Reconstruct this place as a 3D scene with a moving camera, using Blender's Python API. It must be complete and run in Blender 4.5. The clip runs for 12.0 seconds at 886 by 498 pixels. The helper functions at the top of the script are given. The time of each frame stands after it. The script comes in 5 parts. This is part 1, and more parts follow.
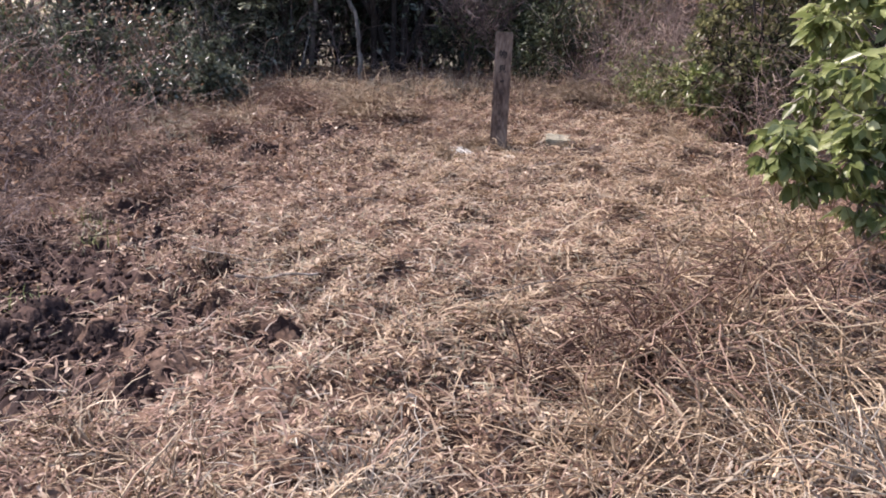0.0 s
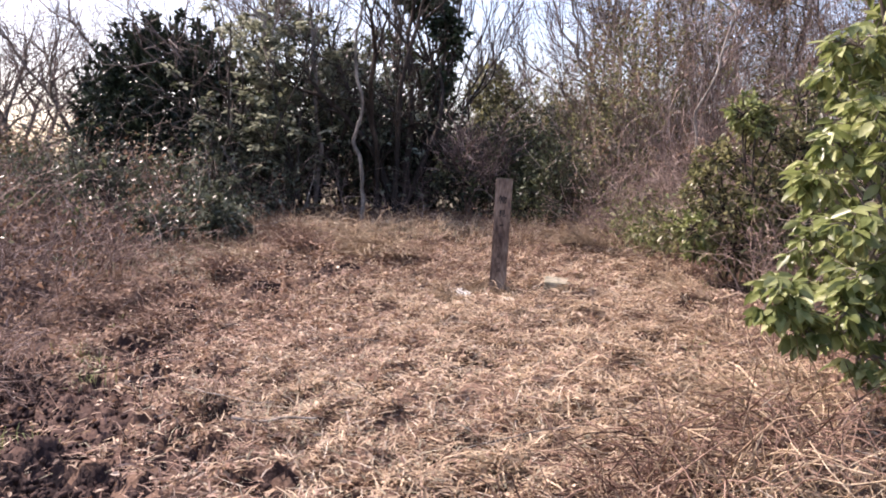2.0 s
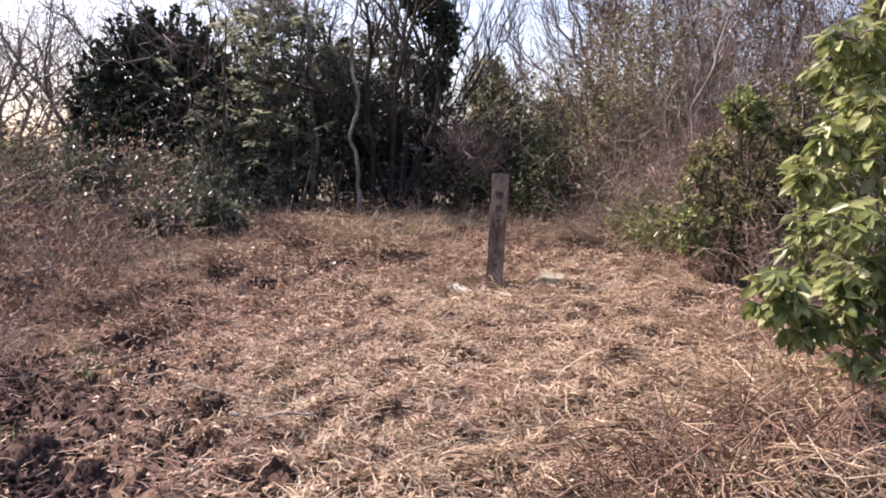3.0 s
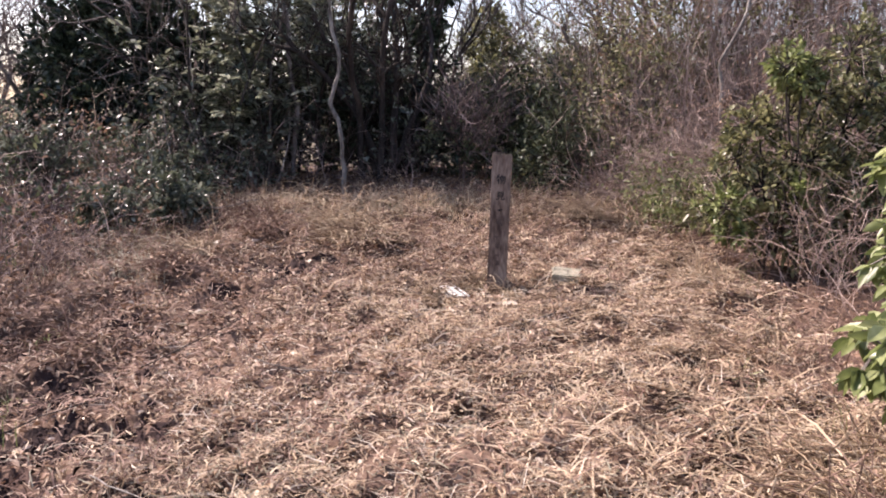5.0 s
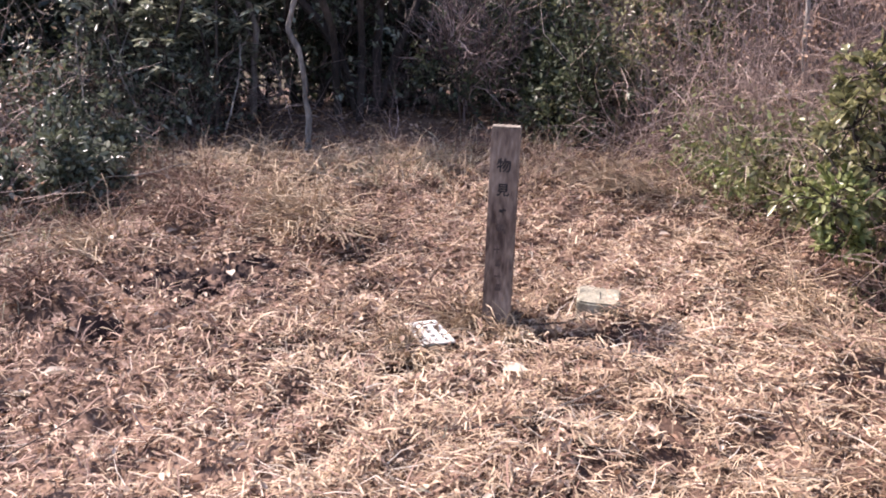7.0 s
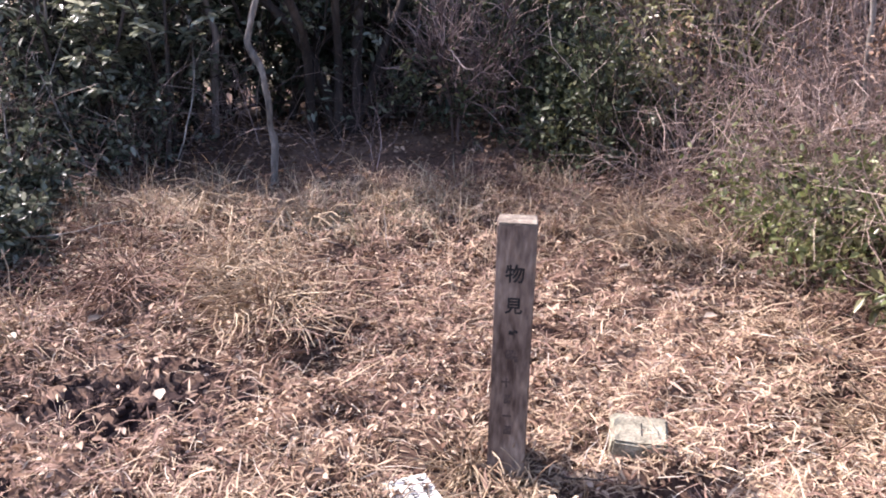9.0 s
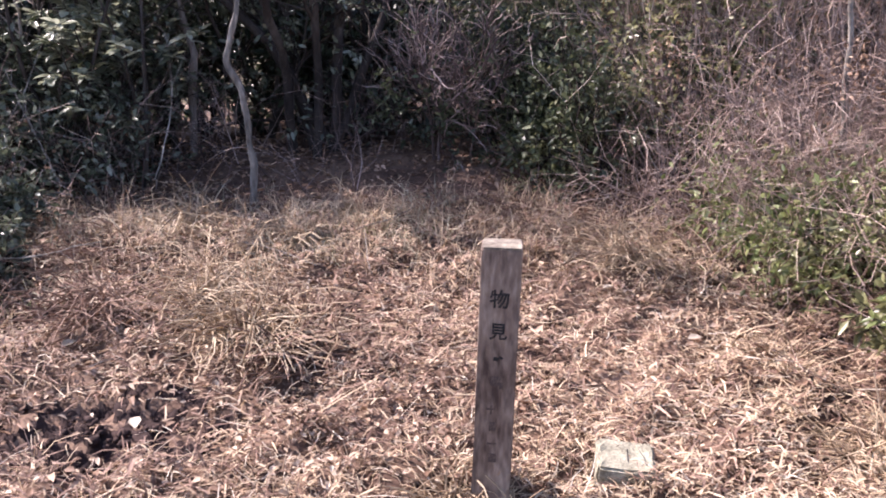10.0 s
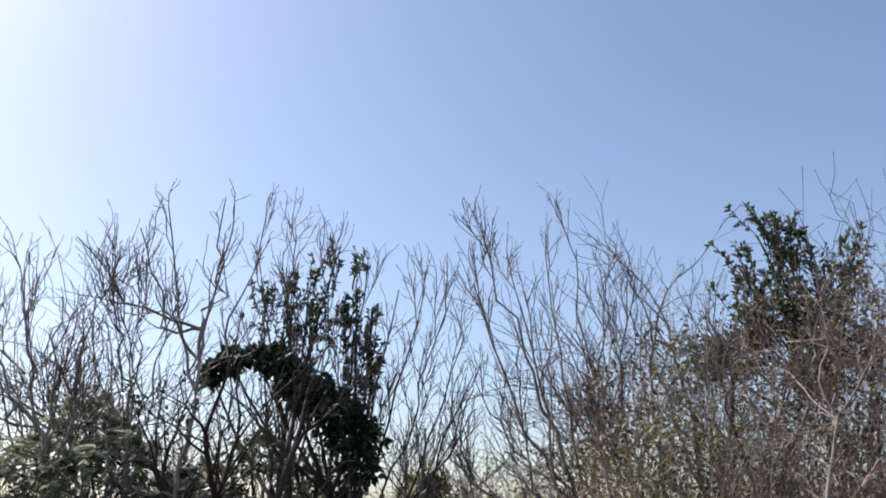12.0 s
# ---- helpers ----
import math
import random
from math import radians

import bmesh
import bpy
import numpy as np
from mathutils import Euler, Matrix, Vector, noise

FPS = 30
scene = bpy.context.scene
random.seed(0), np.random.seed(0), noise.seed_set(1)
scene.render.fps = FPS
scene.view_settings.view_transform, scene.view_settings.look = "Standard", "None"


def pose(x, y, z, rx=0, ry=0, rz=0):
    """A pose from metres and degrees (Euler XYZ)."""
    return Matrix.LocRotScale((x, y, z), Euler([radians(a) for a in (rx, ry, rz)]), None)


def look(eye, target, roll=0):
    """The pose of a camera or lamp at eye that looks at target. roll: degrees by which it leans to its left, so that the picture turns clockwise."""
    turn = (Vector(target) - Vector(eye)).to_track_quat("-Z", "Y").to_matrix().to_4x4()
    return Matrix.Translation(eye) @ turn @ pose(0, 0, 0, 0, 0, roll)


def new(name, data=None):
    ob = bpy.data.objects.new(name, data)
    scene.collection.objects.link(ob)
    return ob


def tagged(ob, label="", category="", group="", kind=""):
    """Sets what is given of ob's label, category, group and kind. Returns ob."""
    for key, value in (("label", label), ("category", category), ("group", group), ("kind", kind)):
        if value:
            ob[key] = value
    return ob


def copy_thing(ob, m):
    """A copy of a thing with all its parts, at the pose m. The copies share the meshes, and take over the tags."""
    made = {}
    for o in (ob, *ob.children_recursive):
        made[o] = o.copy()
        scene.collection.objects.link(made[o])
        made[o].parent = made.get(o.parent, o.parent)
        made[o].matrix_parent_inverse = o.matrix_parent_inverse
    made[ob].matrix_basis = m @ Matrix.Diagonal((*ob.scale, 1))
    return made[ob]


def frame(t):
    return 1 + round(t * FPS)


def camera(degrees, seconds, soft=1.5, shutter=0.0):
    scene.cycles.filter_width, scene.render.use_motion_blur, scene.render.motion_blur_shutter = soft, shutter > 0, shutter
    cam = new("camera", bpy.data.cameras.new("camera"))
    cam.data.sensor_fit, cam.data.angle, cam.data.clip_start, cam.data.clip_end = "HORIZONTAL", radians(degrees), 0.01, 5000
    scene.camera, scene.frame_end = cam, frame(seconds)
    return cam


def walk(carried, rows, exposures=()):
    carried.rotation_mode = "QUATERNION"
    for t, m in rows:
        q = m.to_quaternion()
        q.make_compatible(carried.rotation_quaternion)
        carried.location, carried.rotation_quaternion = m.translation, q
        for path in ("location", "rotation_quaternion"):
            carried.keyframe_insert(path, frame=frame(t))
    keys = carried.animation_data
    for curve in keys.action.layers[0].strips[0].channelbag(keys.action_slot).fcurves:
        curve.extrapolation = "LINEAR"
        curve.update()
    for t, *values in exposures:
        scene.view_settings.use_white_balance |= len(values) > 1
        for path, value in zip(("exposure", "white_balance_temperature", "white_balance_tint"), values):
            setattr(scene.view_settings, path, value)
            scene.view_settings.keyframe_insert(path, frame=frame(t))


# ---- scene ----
cam = camera(56.2, 12.0, 1.9)
# the path: seconds, metres right, ahead and up of the first eye, yaw, pitch, roll
EYE, TILT = 1.5, -15.0
ROWS = [
    (0.0, -0.0023, -0.0017, -0.0191, -0.15, 0.04, -0.33),
    (0.5, -0.0091, -0.0189, 0.0029, -0.17, 4.87, -1.01),
    (1.0, -0.0146, -0.0263, 0.0112, -0.79, 7.21, -1.4),
    (1.5, -0.0173, -0.0329, 0.0203, -0.7, 8.75, -1.19),
    (2.0, -0.0203, -0.0381, 0.0203, -0.43, 9.33, -1.27),
    (2.5, -0.02, -0.0363, 0.0186, -0.48, 9.19, -1.21),
    (3.0, -0.0256, -0.0323, 0.0184, -0.69, 9.05, -1.1),
    (5.0, 0.0587, 0.8585, 0.4773, -0.17, 5.26, 0.17),
    (5.5, 0.0124, 1.3659, 0.652, -1.82, 4.52, -0.28),
    (6.0, 0.0673, 1.6978, 0.7805, -2.99, 2.24, 1.69),
    (6.5, 0.2117, 2.142, 0.9818, -1.63, -0.11, 1.01),
    (7.0, 0.2324, 2.4749, 1.1121, 0.85, -1.5, 0.06),
    (9.0, 0.2351, 3.3842, 1.6007, 0.39, -3.71, 0.79),
    (9.5, 0.2268, 3.4016, 1.6068, -0.52, -2.8, 0.99),
    (10.0, 0.2239, 3.4277, 1.627, -1.03, -2.68, 0.86),
    (10.5, 0.2281, 3.4202, 1.695, -1.86, 4.25, 0.83),
    (11.0, 0.2349, 3.3836, 1.8089, -2.75, 14.65, 0.88),
    (11.5, 0.2604, 3.3184, 1.8866, -3.28, 24.3, 1.1),
    (12.0, 0.2666, 3.2378, 1.9387, -3.75, 33.5, 1.35),
]
EXPOSURES = [(0.0, 0.78, 6400, 22), (1.3, 1.4, 6570, 24), (2.4, 0.95, 6900, 27), (5.0, 0.95, 6720, 26), (6.5, 1.3, 6550, 26), (7.0, 1.26, 6560, 27), (9.0, 1.34, 6350, 27), (10.3, 1.42, 6350, 27), (11.0, 1.62, 6600, 27), (11.5, 1.0, 6660, 23), (12.0, 0.3, 6400, 14)]
walk(cam, [(t, pose(0, 0, EYE, TILT) @ pose(x, y, z, 90 + pitch, roll, yaw)) for t, x, y, z, yaw, pitch, roll in ROWS], EXPOSURES)

# ---- light: clear winter sky, sun ahead and to the left ----
SUN_EL, SUN_AZ = 46.0, -61.0
world = bpy.data.worlds.new("sky")
scene.world = world
world.use_nodes = True
wn = world.node_tree.nodes
sky = wn.new("ShaderNodeTexSky")
sky.sky_type, sky.sun_disc = "NISHITA", False
sky.sun_elevation, sky.sun_rotation = radians(SUN_EL), radians(SUN_AZ)
sky.air_density, sky.dust_density, sky.ozone_density, sky.altitude = 1.0, 2.2, 1.0, 300
wn["Background"].inputs["Strength"].default_value = 0.15
world.node_tree.links.new(sky.outputs[0], wn["Background"].inputs["Color"])

sun_data = bpy.data.lights.new("sun", "SUN")
sun_data.energy, sun_data.angle, sun_data.color = 5.0, radians(0.53), (1.0, 0.93, 0.84)
sun = new("sun", sun_data)
sun_way = Vector((math.sin(radians(SUN_AZ)) * math.cos(radians(SUN_EL)), math.cos(radians(SUN_AZ)) * math.cos(radians(SUN_EL)), math.sin(radians(SUN_EL))))
sun.matrix_world = look(sun_way * 60, (0, 0, 0))


# ---- materials ----
def material(name, dark, mid, light, rough=0.8, scale=8.0, grain=60.0, bump=0.3, per="island", through_light=0.0, spec=0.3, stretch=(1, 1, 1)):
    """A surface with three tones, mixed by a broad noise, a fine noise and a tone of its own for each piece."""
    m = bpy.data.materials.new(name)
    m.use_nodes = True
    nt = m.node_tree
    n, link = nt.nodes, nt.links.new
    bsdf, out = n["Principled BSDF"], n["Material Output"]
    co = n.new("ShaderNodeTexCoord")
    mp = n.new("ShaderNodeMapping")
    mp.inputs["Scale"].default_value = stretch
    link(co.outputs["Object"], mp.inputs["Vector"])
    broad, fine = n.new("ShaderNodeTexNoise"), n.new("ShaderNodeTexNoise")
    broad.inputs["Scale"].default_value, broad.inputs["Detail"].default_value = scale, 4
    fine.inputs["Scale"].default_value, fine.inputs["Detail"].default_value = grain, 5
    link(mp.outputs[0], broad.inputs["Vector"])
    link(mp.outputs[0], fine.inputs["Vector"])
    mix = n.new("ShaderNodeMath")
    mix.operation = "MULTIPLY_ADD"
    link(fine.outputs["Fac"], mix.inputs[0])
    mix.inputs[1].default_value = 0.6
    if per:
        own = n.new("ShaderNodeNewGeometry" if per == "island" else "ShaderNodeObjectInfo")
        half = n.new("ShaderNodeMath")
        half.operation = "MULTIPLY_ADD"
        link(own.outputs["Random Per Island" if per == "island" else "Random"], half.inputs[0])
        half.inputs[1].default_value = 0.7
        half.inputs[2].default_value = -0.4
        add = n.new("ShaderNodeMath")
        link(broad.outputs["Fac"], add.inputs[0])
        link(half.outputs[0], add.inputs[1])
        link(add.outputs[0], mix.inputs[2])
        lo, hi = 0.3, 1.3
    else:
        link(broad.outputs["Fac"], mix.inputs[2])
        lo, hi = 0.55, 1.05
    span = n.new("ShaderNodeMapRange")
    span.inputs["From Min"].default_value, span.inputs["From Max"].default_value = lo, hi
    link(mix.outputs[0], span.inputs["Value"])
    ramp = n.new("ShaderNodeValToRGB")
    ramp.color_ramp.elements[0].color, ramp.color_ramp.elements[1].color = (*dark, 1), (*light, 1)
    ramp.color_ramp.elements.new(0.5).color = (*mid, 1)
    link(span.outputs[0], ramp.inputs[0])
    link(ramp.outputs[0], bsdf.inputs["Base Color"])
    bsdf.inputs["Roughness"].default_value = rough
    bsdf.inputs["Specular IOR Level"].default_value = spec
    if bump:
        b = n.new("ShaderNodeBump")
        b.inputs["Strength"].default_value, b.inputs["Distance"].default_value = bump, 0.01
        link(fine.outputs["Fac"], b.inputs["Height"])
        link(b.outputs[0], bsdf.inputs["Normal"])
    if through_light:
        tr, ms = n.new("ShaderNodeBsdfTranslucent"), n.new("ShaderNodeMixShader")
        link(ramp.outputs[0], tr.inputs["Color"])
        ms.inputs[0].default_value = through_light
        link(bsdf.outputs[0], ms.inputs[1])
        link(tr.outputs[0], ms.inputs[2])
        link(ms.outputs[0], out.inputs["Surface"])
    return m


M_SOIL = material("litter_soil", (0.04, 0.023, 0.017), (0.105, 0.064, 0.045), (0.23, 0.155, 0.11), 0.95, 1.3, 45, 0.8, "")
M_CLOD = material("dug_earth_and_shade", (0.018, 0.01, 0.01), (0.046, 0.027, 0.023), (0.11, 0.068, 0.054), 0.95, 9, 70, 0.8)
M_STRAW = material("dry_straw", (0.19, 0.12, 0.078), (0.48, 0.365, 0.243), (0.72, 0.605, 0.435), 0.55, 1.2, 30, 0.0, "island", 0.2)
M_BROWN = material("withered_grass", (0.07, 0.038, 0.028), (0.22, 0.135, 0.1), (0.48, 0.34, 0.255), 0.7, 1.2, 30, 0.0, "island", 0.15)
M_GREY = material("bleached_grass", (0.26, 0.21, 0.16), (0.5, 0.43, 0.34), (0.72, 0.66, 0.55), 0.6, 1.5, 30, 0.0, "island", 0.15)
M_DEADLEAF = material("dead_leaf", (0.08, 0.043, 0.028), (0.27, 0.165, 0.106), (0.6, 0.45, 0.33), 0.6, 4, 60, 0.2, "island", 0.2)
M_FRAGMENT = material("chopped_leaf", (0.15, 0.095, 0.066), (0.44, 0.325, 0.226), (0.77, 0.64, 0.5), 0.6, 4, 60, 0.1, "island", 0.2)
M_BARKDARK = material("dark_bark", (0.018, 0.014, 0.012), (0.045, 0.035, 0.03), (0.1, 0.08, 0.068), 0.9, 6, 40, 0.7, "", stretch=(1, 1, 0.25))
M_BARKGREY = material("grey_bark", (0.09, 0.075, 0.065), (0.2, 0.17, 0.15), (0.36, 0.32, 0.28), 0.85, 5, 45, 0.5, "", stretch=(1, 1, 0.3))
M_BARKPALE = material("pale_bark", (0.06, 0.052, 0.045), (0.2, 0.178, 0.155), (0.44, 0.4, 0.35), 0.85, 9, 45, 0.8, "", stretch=(1, 1, 0.35))
M_TWIG = material("bare_twig", (0.12, 0.09, 0.082), (0.33, 0.255, 0.225), (0.6, 0.5, 0.45), 0.75, 3, 40, 0.0)
M_TWIGDARK = material("grey_twig", (0.06, 0.047, 0.045), (0.165, 0.13, 0.12), (0.36, 0.295, 0.27), 0.75, 3, 40, 0.0)
M_CANE = material("bramble_cane", (0.1, 0.068, 0.058), (0.35, 0.25, 0.205), (0.72, 0.59, 0.5), 0.7, 2, 40, 0.0)
M_REDCANE = material("reddish_cane", (0.04, 0.026, 0.026), (0.165, 0.115, 0.104), (0.5, 0.4, 0.36), 0.75, 2, 40, 0.0)
M_LEAFDARK = material("dark_evergreen_leaf", (0.01, 0.018, 0.012), (0.028, 0.044, 0.026), (0.085, 0.11, 0.07), 0.38, 3, 30, 0.0, "island", 0.12, 0.5)
M_LEAFMID = material("evergreen_leaf", (0.025, 0.034, 0.018), (0.068, 0.086, 0.042), (0.23, 0.25, 0.135), 0.42, 3, 30, 0.0, "island", 0.3, 0.5)
M_LEAFLIGHT = material("yellow_green_leaf", (0.06, 0.085, 0.026), (0.225, 0.265, 0.095), (0.52, 0.55, 0.28), 0.36, 3, 30, 0.0, "island", 0.4, 0.5)
# Leaf colour lightened to stand for sun and gloss on the leaves.
M_SPRIG = material("sunlit_sprig_leaf", (0.09, 0.1, 0.065), (0.27, 0.29, 0.2), (0.55, 0.57, 0.46), 0.28, 3, 30, 0.0, "island", 0.42, 0.6)
M_IVY = material("ivy_leaf", (0.014, 0.026, 0.014), (0.042, 0.066, 0.034), (0.14, 0.175, 0.105), 0.34, 3, 30, 0.0, "island", 0.25, 0.5)
M_VINE = material("withered_vine_leaf", (0.05, 0.042, 0.024), (0.15, 0.125, 0.07), (0.34, 0.28, 0.17), 0.5, 3, 30, 0.0, "island", 0.3, 0.4)
M_LEAFGREY = material("glossy_grey_green_leaf", (0.035, 0.045, 0.03), (0.11, 0.13, 0.085), (0.33, 0.35, 0.28), 0.34, 3, 30, 0.0, "island", 0.3, 0.5)
M_OLIVE = material("olive_leaf", (0.06, 0.066, 0.03), (0.195, 0.195, 0.09), (0.43, 0.41, 0.21), 0.34, 3, 30, 0.0, "island", 0.42, 0.5)
M_GREYGREEN = material("grey_green_grass", (0.12, 0.11, 0.075), (0.28, 0.26, 0.18), (0.5, 0.46, 0.34), 0.65, 1.5, 30, 0.0, "island", 0.15)
M_LEAFLIGHT_PIECE = material("large_glossy_leaf", (0.06, 0.085, 0.026), (0.225, 0.265, 0.095), (0.52, 0.55, 0.28), 0.36, 3, 30, 0.0, "object", 0.4, 0.5)
M_POST = material("weathered_timber", (0.06, 0.038, 0.03), (0.195, 0.145, 0.116), (0.36, 0.29, 0.235), 0.85, 9, 70, 0.5, "", stretch=(1, 1, 0.3))
M_POSTTOP = material("bleached_end_grain", (0.1, 0.085, 0.066), (0.19, 0.16, 0.125), (0.34, 0.3, 0.235), 0.85, 25, 120, 0.5, "")
M_INK = material("faded_black_paint", (0.006, 0.006, 0.007), (0.014, 0.013, 0.014), (0.05, 0.042, 0.04), 0.7, 40, 150, 0.2, "")
M_FAINT = material("worn_black_paint", (0.04, 0.028, 0.025), (0.075, 0.054, 0.047), (0.15, 0.11, 0.09), 0.8, 40, 150, 0.2, "")
M_STONE = material("pale_concrete", (0.13, 0.125, 0.09), (0.29, 0.27, 0.2), (0.5, 0.47, 0.36), 0.9, 16, 120, 0.6, "")
M_ROCK = material("grey_rock", (0.04, 0.035, 0.036), (0.085, 0.076, 0.076), (0.15, 0.135, 0.132), 0.9, 10, 90, 0.8, "")
M_PLATE = material("white_enamel", (0.52, 0.5, 0.42), (0.72, 0.7, 0.62), (0.82, 0.81, 0.75), 0.45, 14, 90, 0.1, "")


# ---- building blocks ----
def mesh_of(name, v, f, mat):
    """A mesh from arrays of corners and of faces that all have the same number of corners."""
    v, f = np.ascontiguousarray(v, dtype=np.float32).reshape(-1, 3), np.ascontiguousarray(f, dtype=np.int32)
    me = bpy.data.meshes.new(name)
    me.vertices.add(len(v))
    me.vertices.foreach_set("co", v.ravel())
    me.loops.add(f.size)
    me.loops.foreach_set("vertex_index", f.ravel())
    me.polygons.add(len(f))
    me.polygons.foreach_set("loop_start", np.arange(0, f.size, f.shape[1], dtype=np.int32))
    me.update(calc_edges=True)
    me.materials.append(mat)
    return me


def smooth(me):
    me.polygons.foreach_set("use_smooth", np.ones(len(me.polygons), dtype=bool))
    return me


def part(name, data, mat, parent, label=""):
    """One mesh object under a thing or a part. data: a bmesh or a finished mesh."""
    if isinstance(data, bmesh.types.BMesh):
        me = bpy.data.meshes.new(name)
        data.to_mesh(me)
        data.free()
        me.materials.append(mat)
    else:
        me = data
    ob = new(name, me)
    ob.parent = parent
    return tagged(ob, label)


def unit(a):
    return a / np.maximum(np.linalg.norm(a, axis=-1, keepdims=True), 1e-9)


def tubes(paths, radii, sides=3):
    """Corners and faces of tapered tubes along paths (n, k, 3) with radii (n, k)."""
    n, k, _ = paths.shape
    t = unit(np.gradient(paths, axis=1))
    ref = np.where(np.abs(t[..., 2:3]) > 0.8, np.array([1.0, 0, 0]), np.array([0, 0, 1.0]))
    u = unit(np.cross(t, ref))
    w = np.cross(t, u)
    a = np.arange(sides) * 2 * np.pi / sides
    ring = u[:, :, None] * np.cos(a)[None, None, :, None] + w[:, :, None] * np.sin(a)[None, None, :, None]
    v = paths[:, :, None] + ring * radii[:, :, None, None]
    i = (np.arange(n)[:, None, None] * k + np.arange(k - 1)[None, :, None]) * sides + np.arange(sides)[None, None, :]
    j = (np.arange(n)[:, None, None] * k + np.arange(k - 1)[None, :, None]) * sides + (np.arange(sides)[None, None, :] + 1) % sides
    f = np.stack([i, j, j + sides, i + sides], -1).reshape(-1, 4)
    return v.reshape(-1, 3), f


def grow(rng, base, way, length, radius, k=6, wiggle=0.25, up=0.1, tip=0.25):
    """Paths that start at base, set out along way and wander. Returns paths and radii."""
    n = len(base)
    step = (length / (k - 1))[:, None]
    pts, d = [base], unit(way)
    for _ in range(k - 1):
        d = unit(d + rng.normal(0, wiggle, (n, 3)) + np.array([0, 0, up]))
        pts.append(pts[-1] + d * step)
    return np.stack(pts, 1), radius[:, None] * np.linspace(1, tip, k)[None]


def fork(rng, paths, radii, per, start, angle, length, thick=0.6):
    """Starting points, ways, lengths and radii for per side shoots on each path."""
    n, k, _ = paths.shape
    who = np.repeat(np.arange(n), per)
    s = rng.uniform(start, 1.0, len(who)) * (k - 1.001)
    i = s.astype(int)
    fr = (s - i)[:, None]
    a, b = paths[who, i], paths[who, i + 1]
    t = unit(b - a)
    side = unit(np.cross(t, rng.normal(0, 1, t.shape)))
    ang = rng.uniform(angle * 0.6, angle * 1.3, len(who))[:, None]
    way = t * np.cos(ang) + side * np.sin(ang)
    lens = length * rng.uniform(0.55, 1.2, len(who)) * (1.15 - 0.6 * s / k)
    rad = (radii[who, i] * (1 - fr[:, 0]) + radii[who, i + 1] * fr[:, 0]) * thick
    return a + (b - a) * fr, way, lens, rad


def leaves(rng, pos, way, length, width, fold=0.25, flat=0.4):
    """Folded leaves, two faces each."""
    n = len(pos)
    t = unit(way)
    nrm = rng.normal(0, 1, (n, 3)) * (1 - flat) + np.array([0, 0, 1.0]) * flat * 2
    side = unit(np.cross(t, nrm))
    up = np.cross(side, t)
    L = (length * rng.uniform(0.65, 1.2, n))[:, None]
    W = L * width * 0.5
    droop = np.array([0, 0, -1.0]) * L * rng.uniform(0, 0.25, n)[:, None]
    v = np.stack([
        pos,
        pos + t * L * 0.35 + side * W + up * W * fold,
        pos + t * L * 0.72 + side * W * 0.75 + up * W * fold + droop * 0.5,
        pos + t * L + droop,
        pos + t * L * 0.72 - side * W * 0.75 + up * W * fold + droop * 0.5,
        pos + t * L * 0.35 - side * W + up * W * fold], 1)
    i = np.arange(n)[:, None] * 6
    f = np.concatenate([i + np.array([0, 1, 2, 3]), i + np.array([0, 3, 4, 5])], 0)
    return v.reshape(-1, 3), f


def blades(rng, pos, heading, length, width, pitch, bend):
    """Grass blades and straws, two faces each: narrow ribbons bent in the middle."""
    n = len(pos)
    h = np.stack([np.cos(heading), np.sin(heading), np.zeros(n)], 1)
    s = np.stack([-np.sin(heading), np.cos(heading), rng.normal(0, 0.35, n)], 1)
    L, W = length[:, None], width[:, None] * 0.5
    z = np.array([0, 0, 1.0])
    mid = pos + h * L * 0.5 * np.cos(pitch)[:, None] + z * L * 0.5 * np.sin(pitch)[:, None]
    p2 = (pitch - bend)[:, None]
    turn = h + s * rng.normal(0, 0.25, n)[:, None] * np.array([1, 1, 0])
    end = mid + turn * L * 0.5 * np.cos(p2) + z * L * 0.5 * np.sin(p2)
    v = np.stack([pos - s * W, pos + s * W, mid - s * W * 0.9, mid + s * W * 0.9, end - s * W * 0.3, end + s * W * 0.3], 1)
    i = np.arange(n)[:, None] * 6
    f = np.concatenate([i + np.array([0, 1, 3, 2]), i + np.array([2, 3, 5, 4])], 0)
    return v.reshape(-1, 3), f


def joined(*pieces):
    v, f, at = [], [], 0
    for a, b in pieces:
        v.append(a)
        f.append(b + at)
        at += len(a)
    return np.concatenate(v), np.concatenate(f)


# mounds of heaped grass: place, breadth and height
MOUNDS = [(0.72, 2.5, 0.16, 0.1), (1.0, 2.68, 0.15, 0.09), (1.3, 2.9, 0.2, 0.09), (0.45, 2.75, 0.12, 0.06), (-0.1, 2.55, 0.13, 0.05), (-0.47, 6.95, 0.22, 0.12), (-0.75, 7.35, 0.2, 0.08), (-1.2, 7.1, 0.22, 0.09), (-1.45, 6.75, 0.18, 0.07), (-1.6, 6.15, 0.16, 0.09), (-1.75, 5.2, 0.2, 0.09), (-1.35, 4.7, 0.16, 0.07), (-1.1, 3.6, 0.16, 0.08), (-1.6, 3.15, 0.2, 0.1), (1.25, 7.6, 0.25, 0.08), (1.55, 6.6, 0.18, 0.07), (1.7, 5.5, 0.2, 0.08), (0.25, 6.1, 0.14, 0.05), (0.3, 7.9, 0.2, 0.06)]


